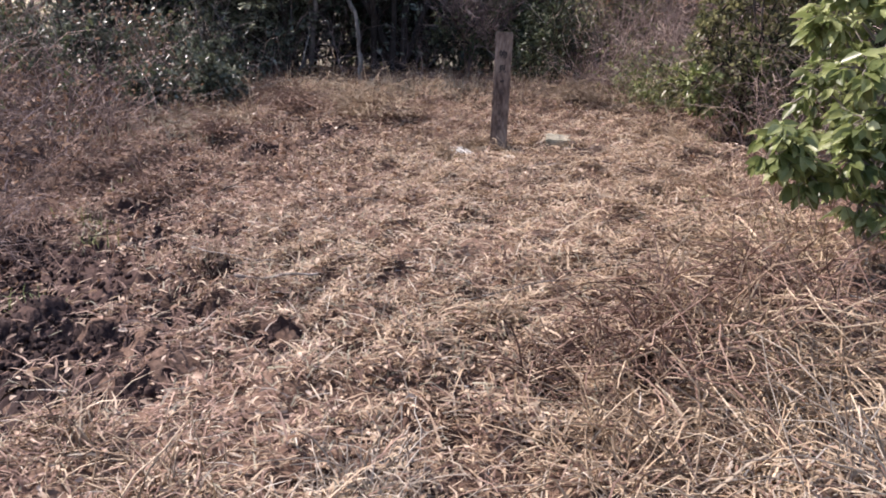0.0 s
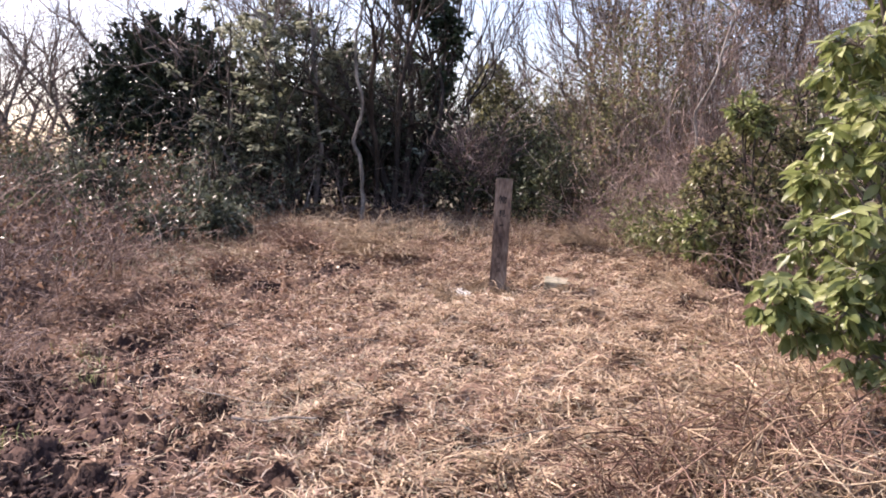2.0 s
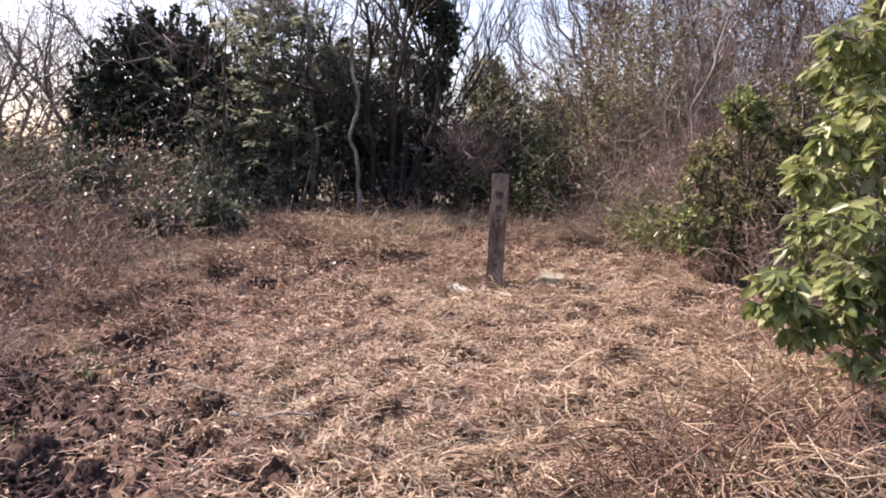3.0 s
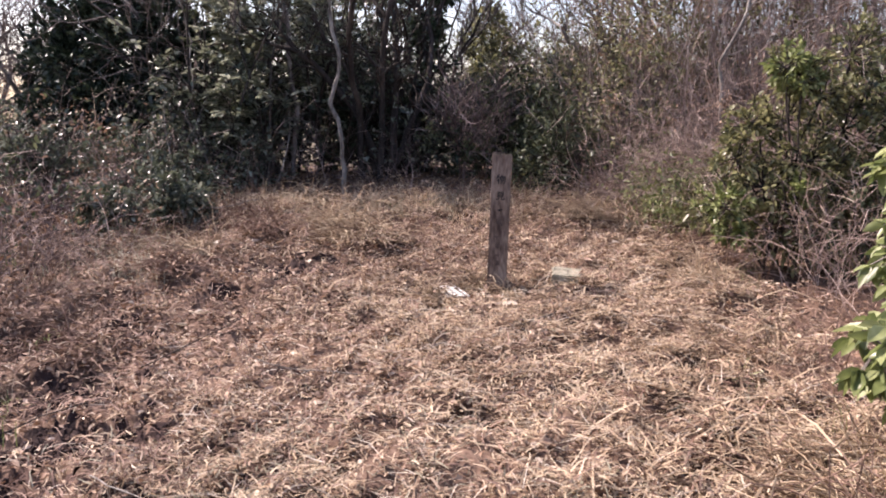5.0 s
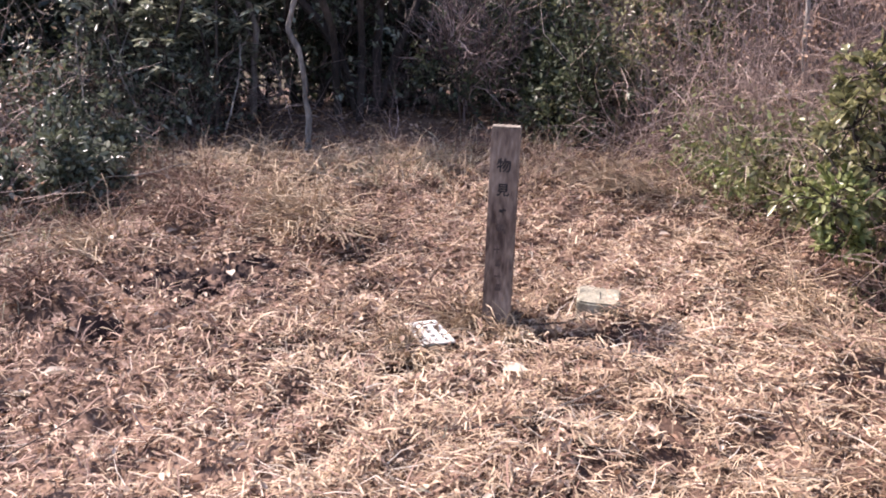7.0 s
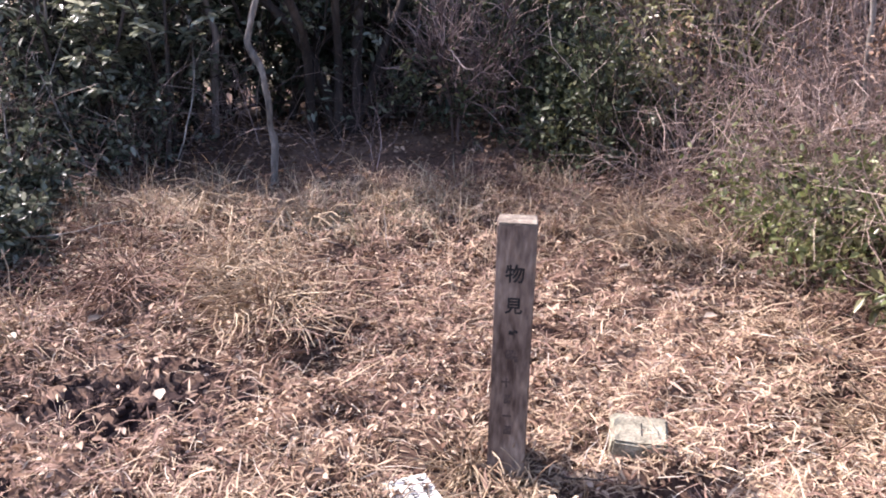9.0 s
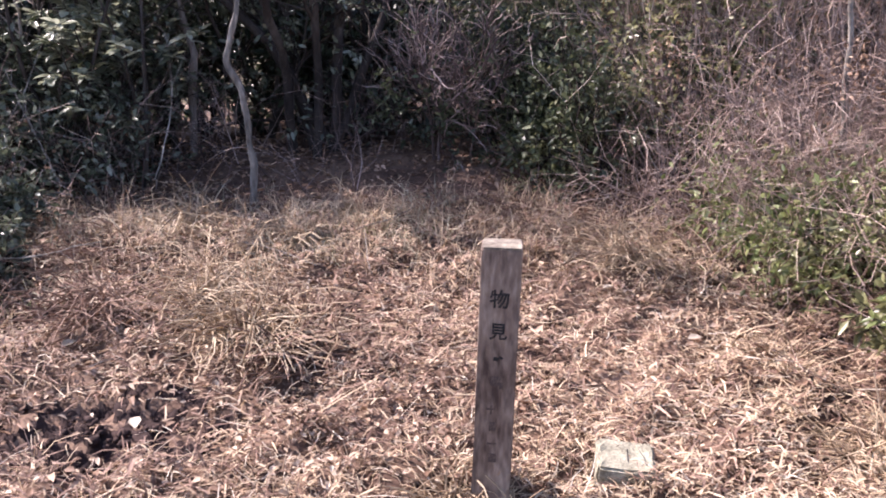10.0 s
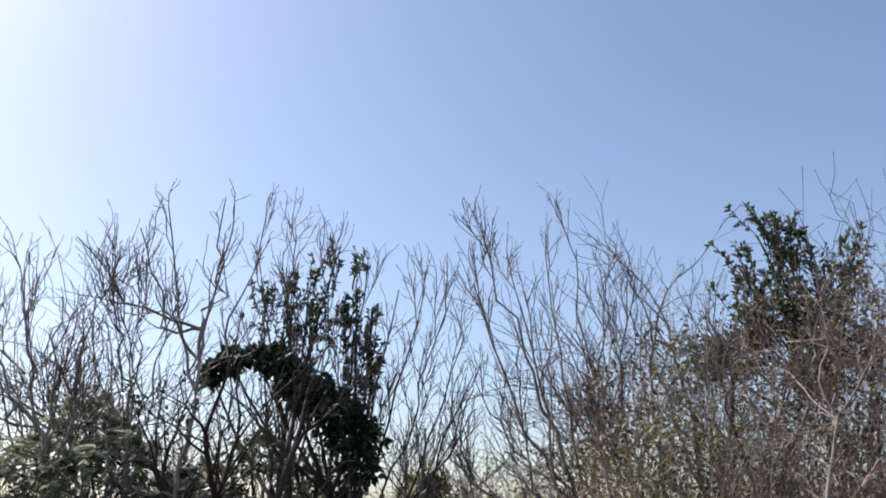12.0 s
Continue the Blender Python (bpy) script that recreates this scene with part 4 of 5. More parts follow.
crown_tree(2.3, 6.25, 174, 3, [(2.22, 6.2, 1.98, 0.13), (2.33, 6.22, 1.9, 0.12), (1.88, 6.22, 1.1, 0.14), (1.94, 6.2, 0.95, 0.12), (2.3, 6.15, 1.2, 0.1)], M_LEAFLIGHT, 0.052, "yellow-green young shoots of a leafy bush", 0.008, 0.25, tuft=0.05, name="leafy_bush")
evergreen(2.3, 7.75, 0.42, 122, 6, 0.01, 2, 5, 0.045, M_OLIVE, lean=0.4, skirt=3, label="low green bush at the edge of the clearing", name="leafy_bush")
evergreen(2.85, 7.8, 0.55, 171, 5, 0.012, 3, 6, 0.052, M_OLIVE, lean=0.35, skirt=3, puff=12, loose=0.08, label="low green bush at the edge of the clearing", name="leafy_bush")
evergreen(3.3, 7.5, 0.8, 172, 5, 0.012, 3, 6, 0.052, M_OLIVE, lean=0.35, skirt=3, puff=12, loose=0.08, label="low green bush at the edge of the clearing", name="leafy_bush")
evergreen(2.3, 8.0, 0.38, 173, 5, 0.012, 3, 6, 0.052, M_LEAFLIGHT, lean=0.35, skirt=3, puff=12, loose=0.08, label="low green bush at the edge of the clearing", name="leafy_bush")
evergreen(2.7, 7.4, 0.6, 124, 6, 0.012, 2, 5, 0.05, M_LEAFMID, lean=0.35, skirt=3, label="low green bush at the edge of the clearing", name="leafy_bush")
evergreen(3.3, 6.4, 1.9, 123, 5, 0.016, 3, 5, 0.06, M_LEAFMID, lean=0.16, skirt=4, label="green leafy bush at the edge of the clearing", name="leafy_bush")


# the large-leaved bush close to the path on the right
def large_leaved_bush(x, y):
    rng = np.random.default_rng(131)
    ob = thing_at("large_leaved_bush", x, y, "large-leaved yellow-green evergreen bush with drooping leaf whorls", "bush")
    down = np.array([x, y, float(ground_z(x, y)) - 0.03])
    P, R = stems(rng, 6, 0.1, 2.1, 0.026, 0.04, 8, 0.08)
    for i in range(6):
        part("trunk", smooth(mesh_of("trunk", *tubes(P[i:i + 1], R[i:i + 1], 7), M_BARKDARK)), M_BARKDARK, ob)
    # leaf clumps on the side of the path, and a fuller mass behind them
    C = np.array([(1.62, 3.5, 0.98, 0.15), (1.95, 3.5, 0.9, 0.17), (1.7, 3.55, 0.8, 0.14), (1.92, 3.5, 1.3, 0.16), (1.33, 3.48, 1.03, 0.15), (1.42, 3.5, 0.92, 0.13), (1.5, 3.4, 1.33, 0.16), (1.5, 3.6, 1.66, 0.12), (1.62, 3.5, 1.82, 0.17), (1.52, 3.55, 2.05, 0.15), (1.76, 3.5, 2.14, 0.18), (1.78, 3.45, 1.86, 0.17), (1.64, 3.45, 1.56, 0.15), (1.82, 3.45, 1.56, 0.16), (1.58, 3.5, 1.12, 0.15), (1.78, 3.5, 1.22, 0.15), (1.8, 3.3, 0.78, 0.14), (1.86, 3.5, 1.02, 0.12), (1.66, 3.6, 2.36, 0.16), (1.9, 3.6, 2.45, 0.18), (1.46, 3.7, 1.5, 0.1)])
    m = 60
    a, h = rng.uniform(0, 6.283, m), rng.uniform(0.75, 2.75, m)
    r = np.interp(h, [0.7, 1.2, 2.0, 2.75], [0.5, 0.62, 0.5, 0.25])
    back = np.stack([x + 0.25 + np.cos(a) * r, y + 0.1 + np.sin(a) * r, h, rng.uniform(0.13, 0.2, m)], 1)
    C[:, 1] -= 0.2
    C[:, 0] += np.where(C[:, 2] > 1.1, 0.11, 0.02)
    C[:, 3] *= 0.72
    C = np.concatenate([C, back[(back[:, 0] > 1.8) & (back[:, 1] > 3.3)]])
    tip, size = C[:, :3] - down, C[:, 3]
    k = len(C)
    root = np.stack([rng.normal(0, 0.06, k), rng.normal(0, 0.06, k), np.clip(tip[:, 2] - rng.uniform(0.25, 0.6, k), 0.08, 2.3)], 1)
    P1 = np.stack([reach(root[i], tip[i], 7, -0.06, (0, 0, 0), 900 + i, 0.02) for i in range(k)])
    R1 = np.linspace(0.013, 0.005, 7)[None] * np.ones((k, 1))
    limb_parts(P1, R1, 5, M_BARKGREY, ob)
    # shoots spread out from the end of each limb, and each ends in a whorl of hanging leaves
    per = 15
    who = np.repeat(np.arange(k), per)
    d = unit(rng.normal(0, 1, (k * per, 3)) + np.array([-0.15, -0.25, 0.25]))
    end = tip[who] + d * size[who][:, None] * rng.uniform(0.6, 1.1, (k * per, 1)) * np.array([1, 1, 0.9])
    P2 = np.stack([tip[who] * 0.8 + P1[who, -2] * 0.2, tip[who] * 0.45 + end * 0.55 + np.array([0, 0, 0.015]), end], 1)
    fine_part("twig_growth", tubes(P2, np.array([[0.004, 0.003, 0.0025]]) * np.ones((k * per, 1)), 4), M_BARKGREY, ob)
    n = 7
    pos = np.repeat(end, n, 0) + rng.normal(0, 0.006, (len(end) * n, 3))
    b = np.tile(np.arange(n) * 6.283 / n, len(end)) + np.repeat(rng.uniform(0, 6.283, len(end)), n)
    out = np.repeat(d, n, 0)
    way = np.stack([np.cos(b), np.sin(b), rng.uniform(-1.25, -0.05, len(pos))], 1) + out * 0.5
    # the leaves on the side of the path are parts of their own, the rest is one mass
    face = pos[:, 0] * -0.8 + pos[:, 1] * -0.6 + rng.normal(0, 0.1, len(pos))
    front = np.argsort(-face)[:300]
    rest = np.setdiff1d(np.arange(len(pos)), front)
    fine_part("foliage", leaves(rng, pos[rest], way[rest], 0.078, 0.5, 0.25, 0.5), M_LEAFLIGHT, ob)
    shapes = [mesh_of("leaf", *leaves(rng, np.zeros((1, 3)), np.array([[1.0, 0, 0]]), 0.078, 0.5, 0.25, 0.7), M_LEAFLIGHT_PIECE) for _ in range(6)]
    for i, j in enumerate(front):
        leaf = new("leaf", shapes[i % 6])
        leaf.parent = ob
        w = Vector(way[j]).normalized()
        leaf.matrix_local = Matrix.Translation(pos[j]) @ w.to_track_quat("X", "Z").to_matrix().to_4x4() @ pose(0, 0, 0, rng.uniform(-60, 60))


large_leaved_bush(2.1, 3.6)


def fan_tree(x, y, seed, fork_at, tips, radius, label, bark=M_BARKGREY, twig=M_TWIGDARK, sag=0.25, per=6):
    """A bare tree whose limbs bow out from one fork and turn upwards into a fan of twigs. fork_at and tips are places."""
    rng = np.random.default_rng(seed)
    ob = thing_at("bare_tree", x, y, label, "tree", group="bare trees round the clearing")
    down = np.array([x, y, float(ground_z(x, y)) - 0.03])
    f = np.array(fork_at) - down
    P = reach((0, 0, 0), f, 10, 0, (0.05, 0, 0), seed, 0.03)[None]
    R = np.linspace(radius, radius * 0.7, 10)[None]
    part("trunk", smooth(mesh_of("trunk", *tubes(P, R, 8), bark)), bark, ob)
    P1 = np.stack([reach(P[0, -1 - i % 4], np.array(t) - down, 12, sag * rng.uniform(0.6, 1.2), (0, 0, 0), seed + i, 0.05) for i, t in enumerate(tips)])
    R1 = np.linspace(radius * 0.55, 0.005, 12)[None] * rng.uniform(0.7, 1.1, (len(tips), 1))
    limb_parts(P1, R1, 6, bark, ob)
    P2, R2 = grow(rng, *fork(rng, P1, R1, per, 0.3, 0.5, 0.7, 0.6), k=7, wiggle=0.12, up=0.16)
    P3, R3 = grow(rng, *fork(rng, P2, R2, 6, 0.2, 0.5, 0.36, 0.65), k=5, wiggle=0.14, up=0.14)
    P4, R4 = split(rng, P3, R3, 1, 2, 0.45, 0.13, 0.7, 4, 0.18, 0.1)
    fine_part("twig_spray", joined(tubes(P2, np.maximum(R2, 0.005), 4), tubes(P3, np.maximum(R3, 0.0036), 3), tubes(P4, np.maximum(R4, 0.0026), 3)), twig, ob)
    return ob


# bare trees
fan_tree(-0.45, 10.6, 241, (-0.32, 10.7, 1.7), [(0.62, 10.8, 4.6), (0.8, 10.7, 4.35), (0.98, 10.9, 4.15), (1.04, 10.8, 3.8), (0.93, 10.7, 3.3), (0.38, 10.8, 4.55), (0.1, 10.9, 4.8), (0.6, 10.6, 2.9)], 0.045, "dark bare tree with limbs bowed out over the gap", M_BARKDARK)
fan_tree(-0.6, 10.9, 251, (-0.6, 10.9, 2.3), [(-0.52, 10.8, 4.8), (-0.9, 10.9, 4.9), (-0.2, 11.0, 4.9), (-1.2, 10.9, 4.4), (-0.7, 11.1, 5.0)], 0.04, "dark bare tree rising behind the evergreens", M_BARKDARK, sag=0.1)
fan_tree(2.02, 10.75, 242, (1.97, 10.75, 2.5), [(1.15, 10.75, 5.05), (1.35, 10.7, 4.9), (1.72, 10.8, 4.95), (2.0, 10.75, 4.95), (1.05, 10.75, 4.6), (0.8, 10.7, 3.2), (2.25, 10.8, 4.65), (2.5, 10.75, 4.9), (1.0, 10.8, 3.9)], 0.042, "grey bare tree fanning out beside the gap")
fan_tree(-2.15, 9.9, 243, (-2.12, 9.8, 3.15), [(-2.6, 9.8, 3.85), (-2.45, 9.8, 4.4), (-2.16, 9.85, 4.2), (-1.9, 9.8, 4.2), (-2.8, 9.9, 4.2)], 0.03, "thin bare tree above the evergreens", sag=0.12, per=5)
fan_tree(-1.55, 10.0, 244, (-1.6, 9.9, 3.3), [(-1.8, 9.8, 4.4), (-1.53, 9.8, 4.2), (-1.38, 9.9, 4.0), (-1.9, 10.0, 4.0)], 0.03, "thin bare tree above the evergreens", sag=0.1, per=5)
# bare trees
for i, (x, y, h, n, tx) in enumerate([(-2.6, 10.8, 3.7, 2, -0.1), (-2.0, 11.4, 4.0, 2, -0.1), (-3.3, 11.8, 3.8, 3, 0.0), (-4.5, 11.3, 3.4, 3, -0.1), (2.7, 11.6, 4.2, 2, 0.0), (3.5, 11.9, 4.4, 2, 0.0), (4.4, 11.2, 4.4, 2, 0.1), (1.5, 13.3, 3.2, 3, 0.0), (-5.6, 10.5, 3.0, 3, -0.1), (5.4, 9.2, 4.2, 3, 0.0), (3.2, 10.4, 3.5, 2, 0.0), (0.6, 14.5, 3.4, 3, 0.1), (-6.2, 12.0, 3.4, 3, 0.0)]):
    bare_tree(x, y, h, 200 + i, n, 0.046, tilt=(tx, 0), fine=3)
def crooked_tree(x, y):
    rng = np.random.default_rng(230)
    ob = thing_at("bare_tree", x, y, "pale crooked bare tree in the thicket", "tree", group="bare trees round the clearing")
    zs = np.linspace(0, 2.3, 40)
    bend = np.interp(zs, [0, 0.65, 1.05, 1.28, 1.45, 1.72, 2.0, 2.3], [0.03, 0.02, -0.01, -0.04, 0.04, 0.16, 0.2, 0.3])
    P = np.stack([bend + 0.006 * np.sin(zs * 13), 0.05 * np.sin(zs * 2), zs], 1)[None]
    R = (np.linspace(0.022, 0.009, 40) * (1 + 0.08 * np.sin(zs * 11)))[None]
    part("trunk", smooth(mesh_of("trunk", *tubes(P, R, 8), M_BARKPALE)), M_BARKPALE, ob)
    P1, R1 = split(rng, P, R, 2, 5, 0.7, 0.6, 0.5, 8, 0.2, 0.03, 0.55)
    limb_parts(P1, R1 * 0.75, 5, M_BARKGREY, ob)
    P2, R2 = split(rng, P1, R1, 2, 3, 0.5, 0.35, 0.6, 5, 0.2)
    P3, R3 = split(rng, P2, R2, 1, 2, 0.5, 0.2, 0.6, 4, 0.2)
    fine_part("twig_spray", joined(tubes(P2, np.maximum(R2, 0.004), 3), tubes(P3, np.maximum(R3, 0.003), 3)), M_TWIG, ob)


crooked_tree(2.5, 8.2)


def leaning_sapling(x, y, top):
    ob = thing_at("bare_sapling", x, y, "thin pale leaning sapling before the dark evergreens", "tree", group="bare trees round the clearing")
    down = np.array([x, y, float(ground_z(x, y)) - 0.03])
    P = reach((0, 0, 0), np.array(top) - down, 16, 0, (0.06, 0, 0), 261, 0.02)[None]
    R = np.linspace(0.014, 0.006, 16)[None]
    part("trunk", smooth(mesh_of("trunk", *tubes(P, R, 6), M_BARKGREY)), M_BARKGREY, ob)
    rng = np.random.default_rng(262)
    P1, R1 = grow(rng, *fork(rng, P, R, 7, 0.45, 0.6, 0.4, 0.6), k=6, wiggle=0.18, up=0.1)
    limb_parts(P1, R1, 4, M_BARKGREY, ob)


leaning_sapling(-2.25, 9.3, (-2.55, 9.3, 3.1))
bare_tree(0.3, 9.75, 1.4, 231, 3, 0.012, 0.1, M_REDCANE, M_REDCANE, label="brown bare shrub with upright stems", name="bare_shrub", spread=0.08, fine=2)


# ---- tangles of canes, vines and withered stalks ----
def thicket(name, seed, n, x0, x1, y0, y1, keep, height, radius, mat, label, lean=0.35, droop=-0.12, side=5, k=7, twig=0.35, wiggle=0.2):
    rng = np.random.default_rng(seed)
    x, y = scatter(rng, n, x0, x1, y0, y1, lambda x, y: keep(x, y) * (patchy(2.1 * x, 2.1 * y) > 0.34))
    m = len(x)
    base = np.stack([x, y, ground_z(x, y) - 0.02], 1)
    way = np.stack([rng.normal(0, lean, m), rng.normal(0, lean, m), np.ones(m)], 1)
    P, R = grow(rng, base, way, height(x, y) * rng.uniform(0.5, 1.15, m), radius * rng.uniform(0.5, 1.2, m), k, wiggle, droop, 0.35)
    P1, R1 = grow(rng, *fork(rng, P, R, side, 0.15, 0.9, twig, 0.6), k=3, wiggle=0.35, up=0.0)
    return stuff(name, joined(tubes(P, R, 3), tubes(P1, np.maximum(R1, 0.0016), 3)), mat, label, "thicket")


def right_height(x, y):
    return 0.4 + np.clip(x - 1.2, 0, 1) * 0.6 + np.clip((y - 8.5) / 0.9, 0, 1) * np.clip((x - 1.15) / 0.6, 0, 1) * 1.9 + np.clip((x - 2.2) * 0.4, 0, 0.6)


thicket("bramble_thicket", 301, 900, 1.2, 6.0, 8.5, 11.5, lambda x, y: (inside(x, y) < -0.05) * np.clip((x + y - 10.7), 0, 1), right_height, 0.0065, M_CANE, "tall tangle of brown bare canes and vines", 0.16, 0.04, 6, wiggle=0.15)
thicket("vine_thicket", 307, 1000, 1.2, 6.0, 8.5, 11.5, lambda x, y: (inside(x, y) < -0.05) * np.clip((x + y - 10.7), 0, 1), right_height, 0.0065, M_TWIG, "tall tangle of dark bare stems and vines", 0.16, 0.04, 6, wiggle=0.15)
thicket("bramble_thicket", 306, 900, 1.3, 4.5, 7.5, 9.0, lambda x, y: (inside(x, y) < -0.02) * 1.0, lambda x, y: right_height(x, y) * 1.35, 0.0034, M_CANE, "arching tangle of pale brown canes at the edge of the clearing", 0.35, -0.12, 8, wiggle=0.3)
thicket("bramble_thicket", 302, 520, 1.8, 4.2, 5.4, 8.0, lambda x, y: (inside(x, y) < -0.15) * 1.0, lambda x, y: 0.5 + np.clip(x - 1.8, 0, 0.9), 0.0038, M_CANE, "low tangle of brown canes at the edge of the clearing", 0.4, -0.12, 6)
thicket("bramble_thicket", 303, 2000, -7.0, -1.6, 3.2, 9.6, lambda x, y: (inside(x, y) < -0.15) * 1.0, lambda x, y: 0.32 + np.clip((left_edge(y) - x) * 0.5, 0, 1.15), 0.0055, M_REDCANE, "tangled brown brambles at the edge of the clearing", 0.55, -0.2, 5)
thicket("bramble_thicket", 308, 420, -5.5, -1.8, 6.0, 9.6, lambda x, y: (inside(x, y) < -0.2) * 1.0, lambda x, y: 0.4 + np.clip((left_edge(y) - x) * 0.5, 0, 1.2), 0.005, M_CANE, "pale brown brambles arching before the evergreens", 0.5, -0.2, 5)
thicket("twig_thicket", 304, 150, -2.2, 2.0, 8.8, 10.4, lambda x, y: (inside(x, y) < -0.1) * (np.abs(x - 0.35) > 0.35), lambda x, y: 0.5 + 0.4 * np.abs(x - 0.3), 0.004, M_REDCANE, "low bare twigs under the trees", 0.4, -0.1, 6)
thicket("twig_thicket", 309, 90, -0.1, 0.6, 10.7, 12.6, lambda x, y: 1.0 + 0 * x, lambda x, y: 1.1 + 0 * x, 0.0045, M_CANE, "pale brown bare saplings beyond the gap in the trees", 0.15, 0.03, 5, twig=0.45)
thicket("twig_thicket", 305, 380, -6.0, 6.5, 11.0, 14.5, lambda x, y: (np.abs(x - 0.75) > 0.6) * 1.0, lambda x, y: 1.8 + 0 * x, 0.007, M_TWIG, "bare saplings behind the trees", 0.2, 0.02, 4, twig=0.6)


# withered leaves still hanging in the tangles, and green ones among the brambles
def hanging_leaves(name, seed, n, x0, x1, y0, y1, keep, height, size, mat, label):
    rng = np.random.default_rng(seed)
    x, y = scatter(rng, n // 24, x0, x1, y0, y1, keep)
    pos = np.stack([x, y, ground_z(x, y) + height(x, y) * rng.uniform(0.08, 0.95, len(x))], 1)
    loose = np.repeat(rng.uniform(0.04, 0.15, len(x)), 24)[:, None]
    pos = np.repeat(pos, 24, 0) + rng.normal(0, 1, (len(x) * 24, 3)) * loose
    pos[:, 2] = np.maximum(pos[:, 2], ground_z(pos[:, 0], pos[:, 1]) + 0.02)
    k = len(pos)
    return stuff(name, leaves(rng, pos, rng.normal(0, 1, (k, 3)), size, 0.45, 0.4, 0.2), mat, label, "leaves")


def left_height(x, y):
    return 0.25 + np.clip((left_edge(y) - x) * 0.35, 0, 0.7)


hanging_leaves("withered_leaves", 401, 15000, 1.2, 6.0, 8.0, 11.2, lambda x, y: (inside(x, y) < -0.05) * np.clip(x + y - 10, 0, 1), right_height, 0.036, M_DEADLEAF, "small withered leaves hanging in the bare canes")
hanging_leaves("withered_leaves", 402, 7000, -6.0, -1.7, 3.5, 9.4, lambda x, y: (inside(x, y) < -0.1) * 1.0, left_height, 0.045, M_DEADLEAF, "small withered leaves hanging in the brambles")
hanging_leaves("vine_leaves", 406, 15000, 1.7, 5.0, 9.2, 11.0, lambda x, y: (inside(x, y) < -0.1) * (patchy(x * 1.7, y) > 0.38), lambda x, y: right_height(x, y) * 1.05, 0.05, M_VINE, "withered brown vine leaves hanging over the thicket")
hanging_leaves("bramble_leaves", 407, 3200, 1.6, 3.3, 7.0, 8.3, lambda x, y: (inside(x, y) < 0.25) * (patchy(x, y * 1.4) > 0.35), lambda x, y: 0.3 + 0.25 * np.clip(x - 1.6, 0, 1), 0.046, M_OLIVE, "olive leaves low at the edge of the clearing")
hanging_leaves("bramble_leaves", 408, 1700, 1.7, 2.7, 7.2, 8.0, lambda x, y: (inside(x, y) < 0.2) * 1.0, lambda x, y: 0.28 + 0.25 * np.clip(x - 1.7, 0, 1), 0.05, M_LEAFLIGHT, "yellow-green leaves low at the edge of the clearing")
hanging_leaves("vine_leaves", 405, 15000, 0.9, 3.6, 8.9, 10.8, lambda x, y: (inside(x, y) < -0.1) * (patchy(x, y) > 0.4), lambda x, y: right_height(x, y) * 0.85, 0.05, M_OLIVE, "olive leaves of vines climbing in the thicket")
hanging_leaves("bramble_leaves", 403, 3500, -6.0, -1.7, 5.5, 9.4, lambda x, y: (inside(x, y) < -0.2) * (patchy(x, y) > 0.5), left_height, 0.055, M_LEAFMID, "green leaves among the brambles")
hanging_leaves("bramble_leaves", 404, 2500, 1.5, 4.0, 6.8, 9.0, lambda x, y: (inside(x, y) < -0.1) * (patchy(x, y) > 0.5), lambda x, y: 0.5 + 0 * x, 0.05, M_LEAFLIGHT, "green leaves low in the canes")


# ---- tufts and sticks that stand out singly ----
def grass_tussock(x, y, size, seed, mat, heading, label, n=170):
    """A mound of long dry grass, combed over to one side."""
    rng = np.random.default_rng(seed)
    ob = thing_at("grass_tussock", x, y, label, "grass tussock", group="dry tussocks")
    base = np.stack([rng.normal(0, size * 0.3, n), rng.normal(0, size * 0.3, n), np.full(n, 0.02)], 1)
    a = heading + rng.normal(0, 1.25, n)
    way = np.stack([np.cos(a) * 0.8, np.sin(a) * 0.8, rng.uniform(0.5, 1.7, n)], 1)
    P, R = grow(rng, base, way, size * rng.uniform(0.3, 1.3, n), rng.uniform(0.0018, 0.0046, n), 5, 0.27, -0.36, 0.5)
    P[..., 2] = np.maximum(P[..., 2], 0.01 + rng.uniform(0, 0.03, (n, 1)))
    fine_part("grass_clump", tubes(P, R, 3), mat, ob)


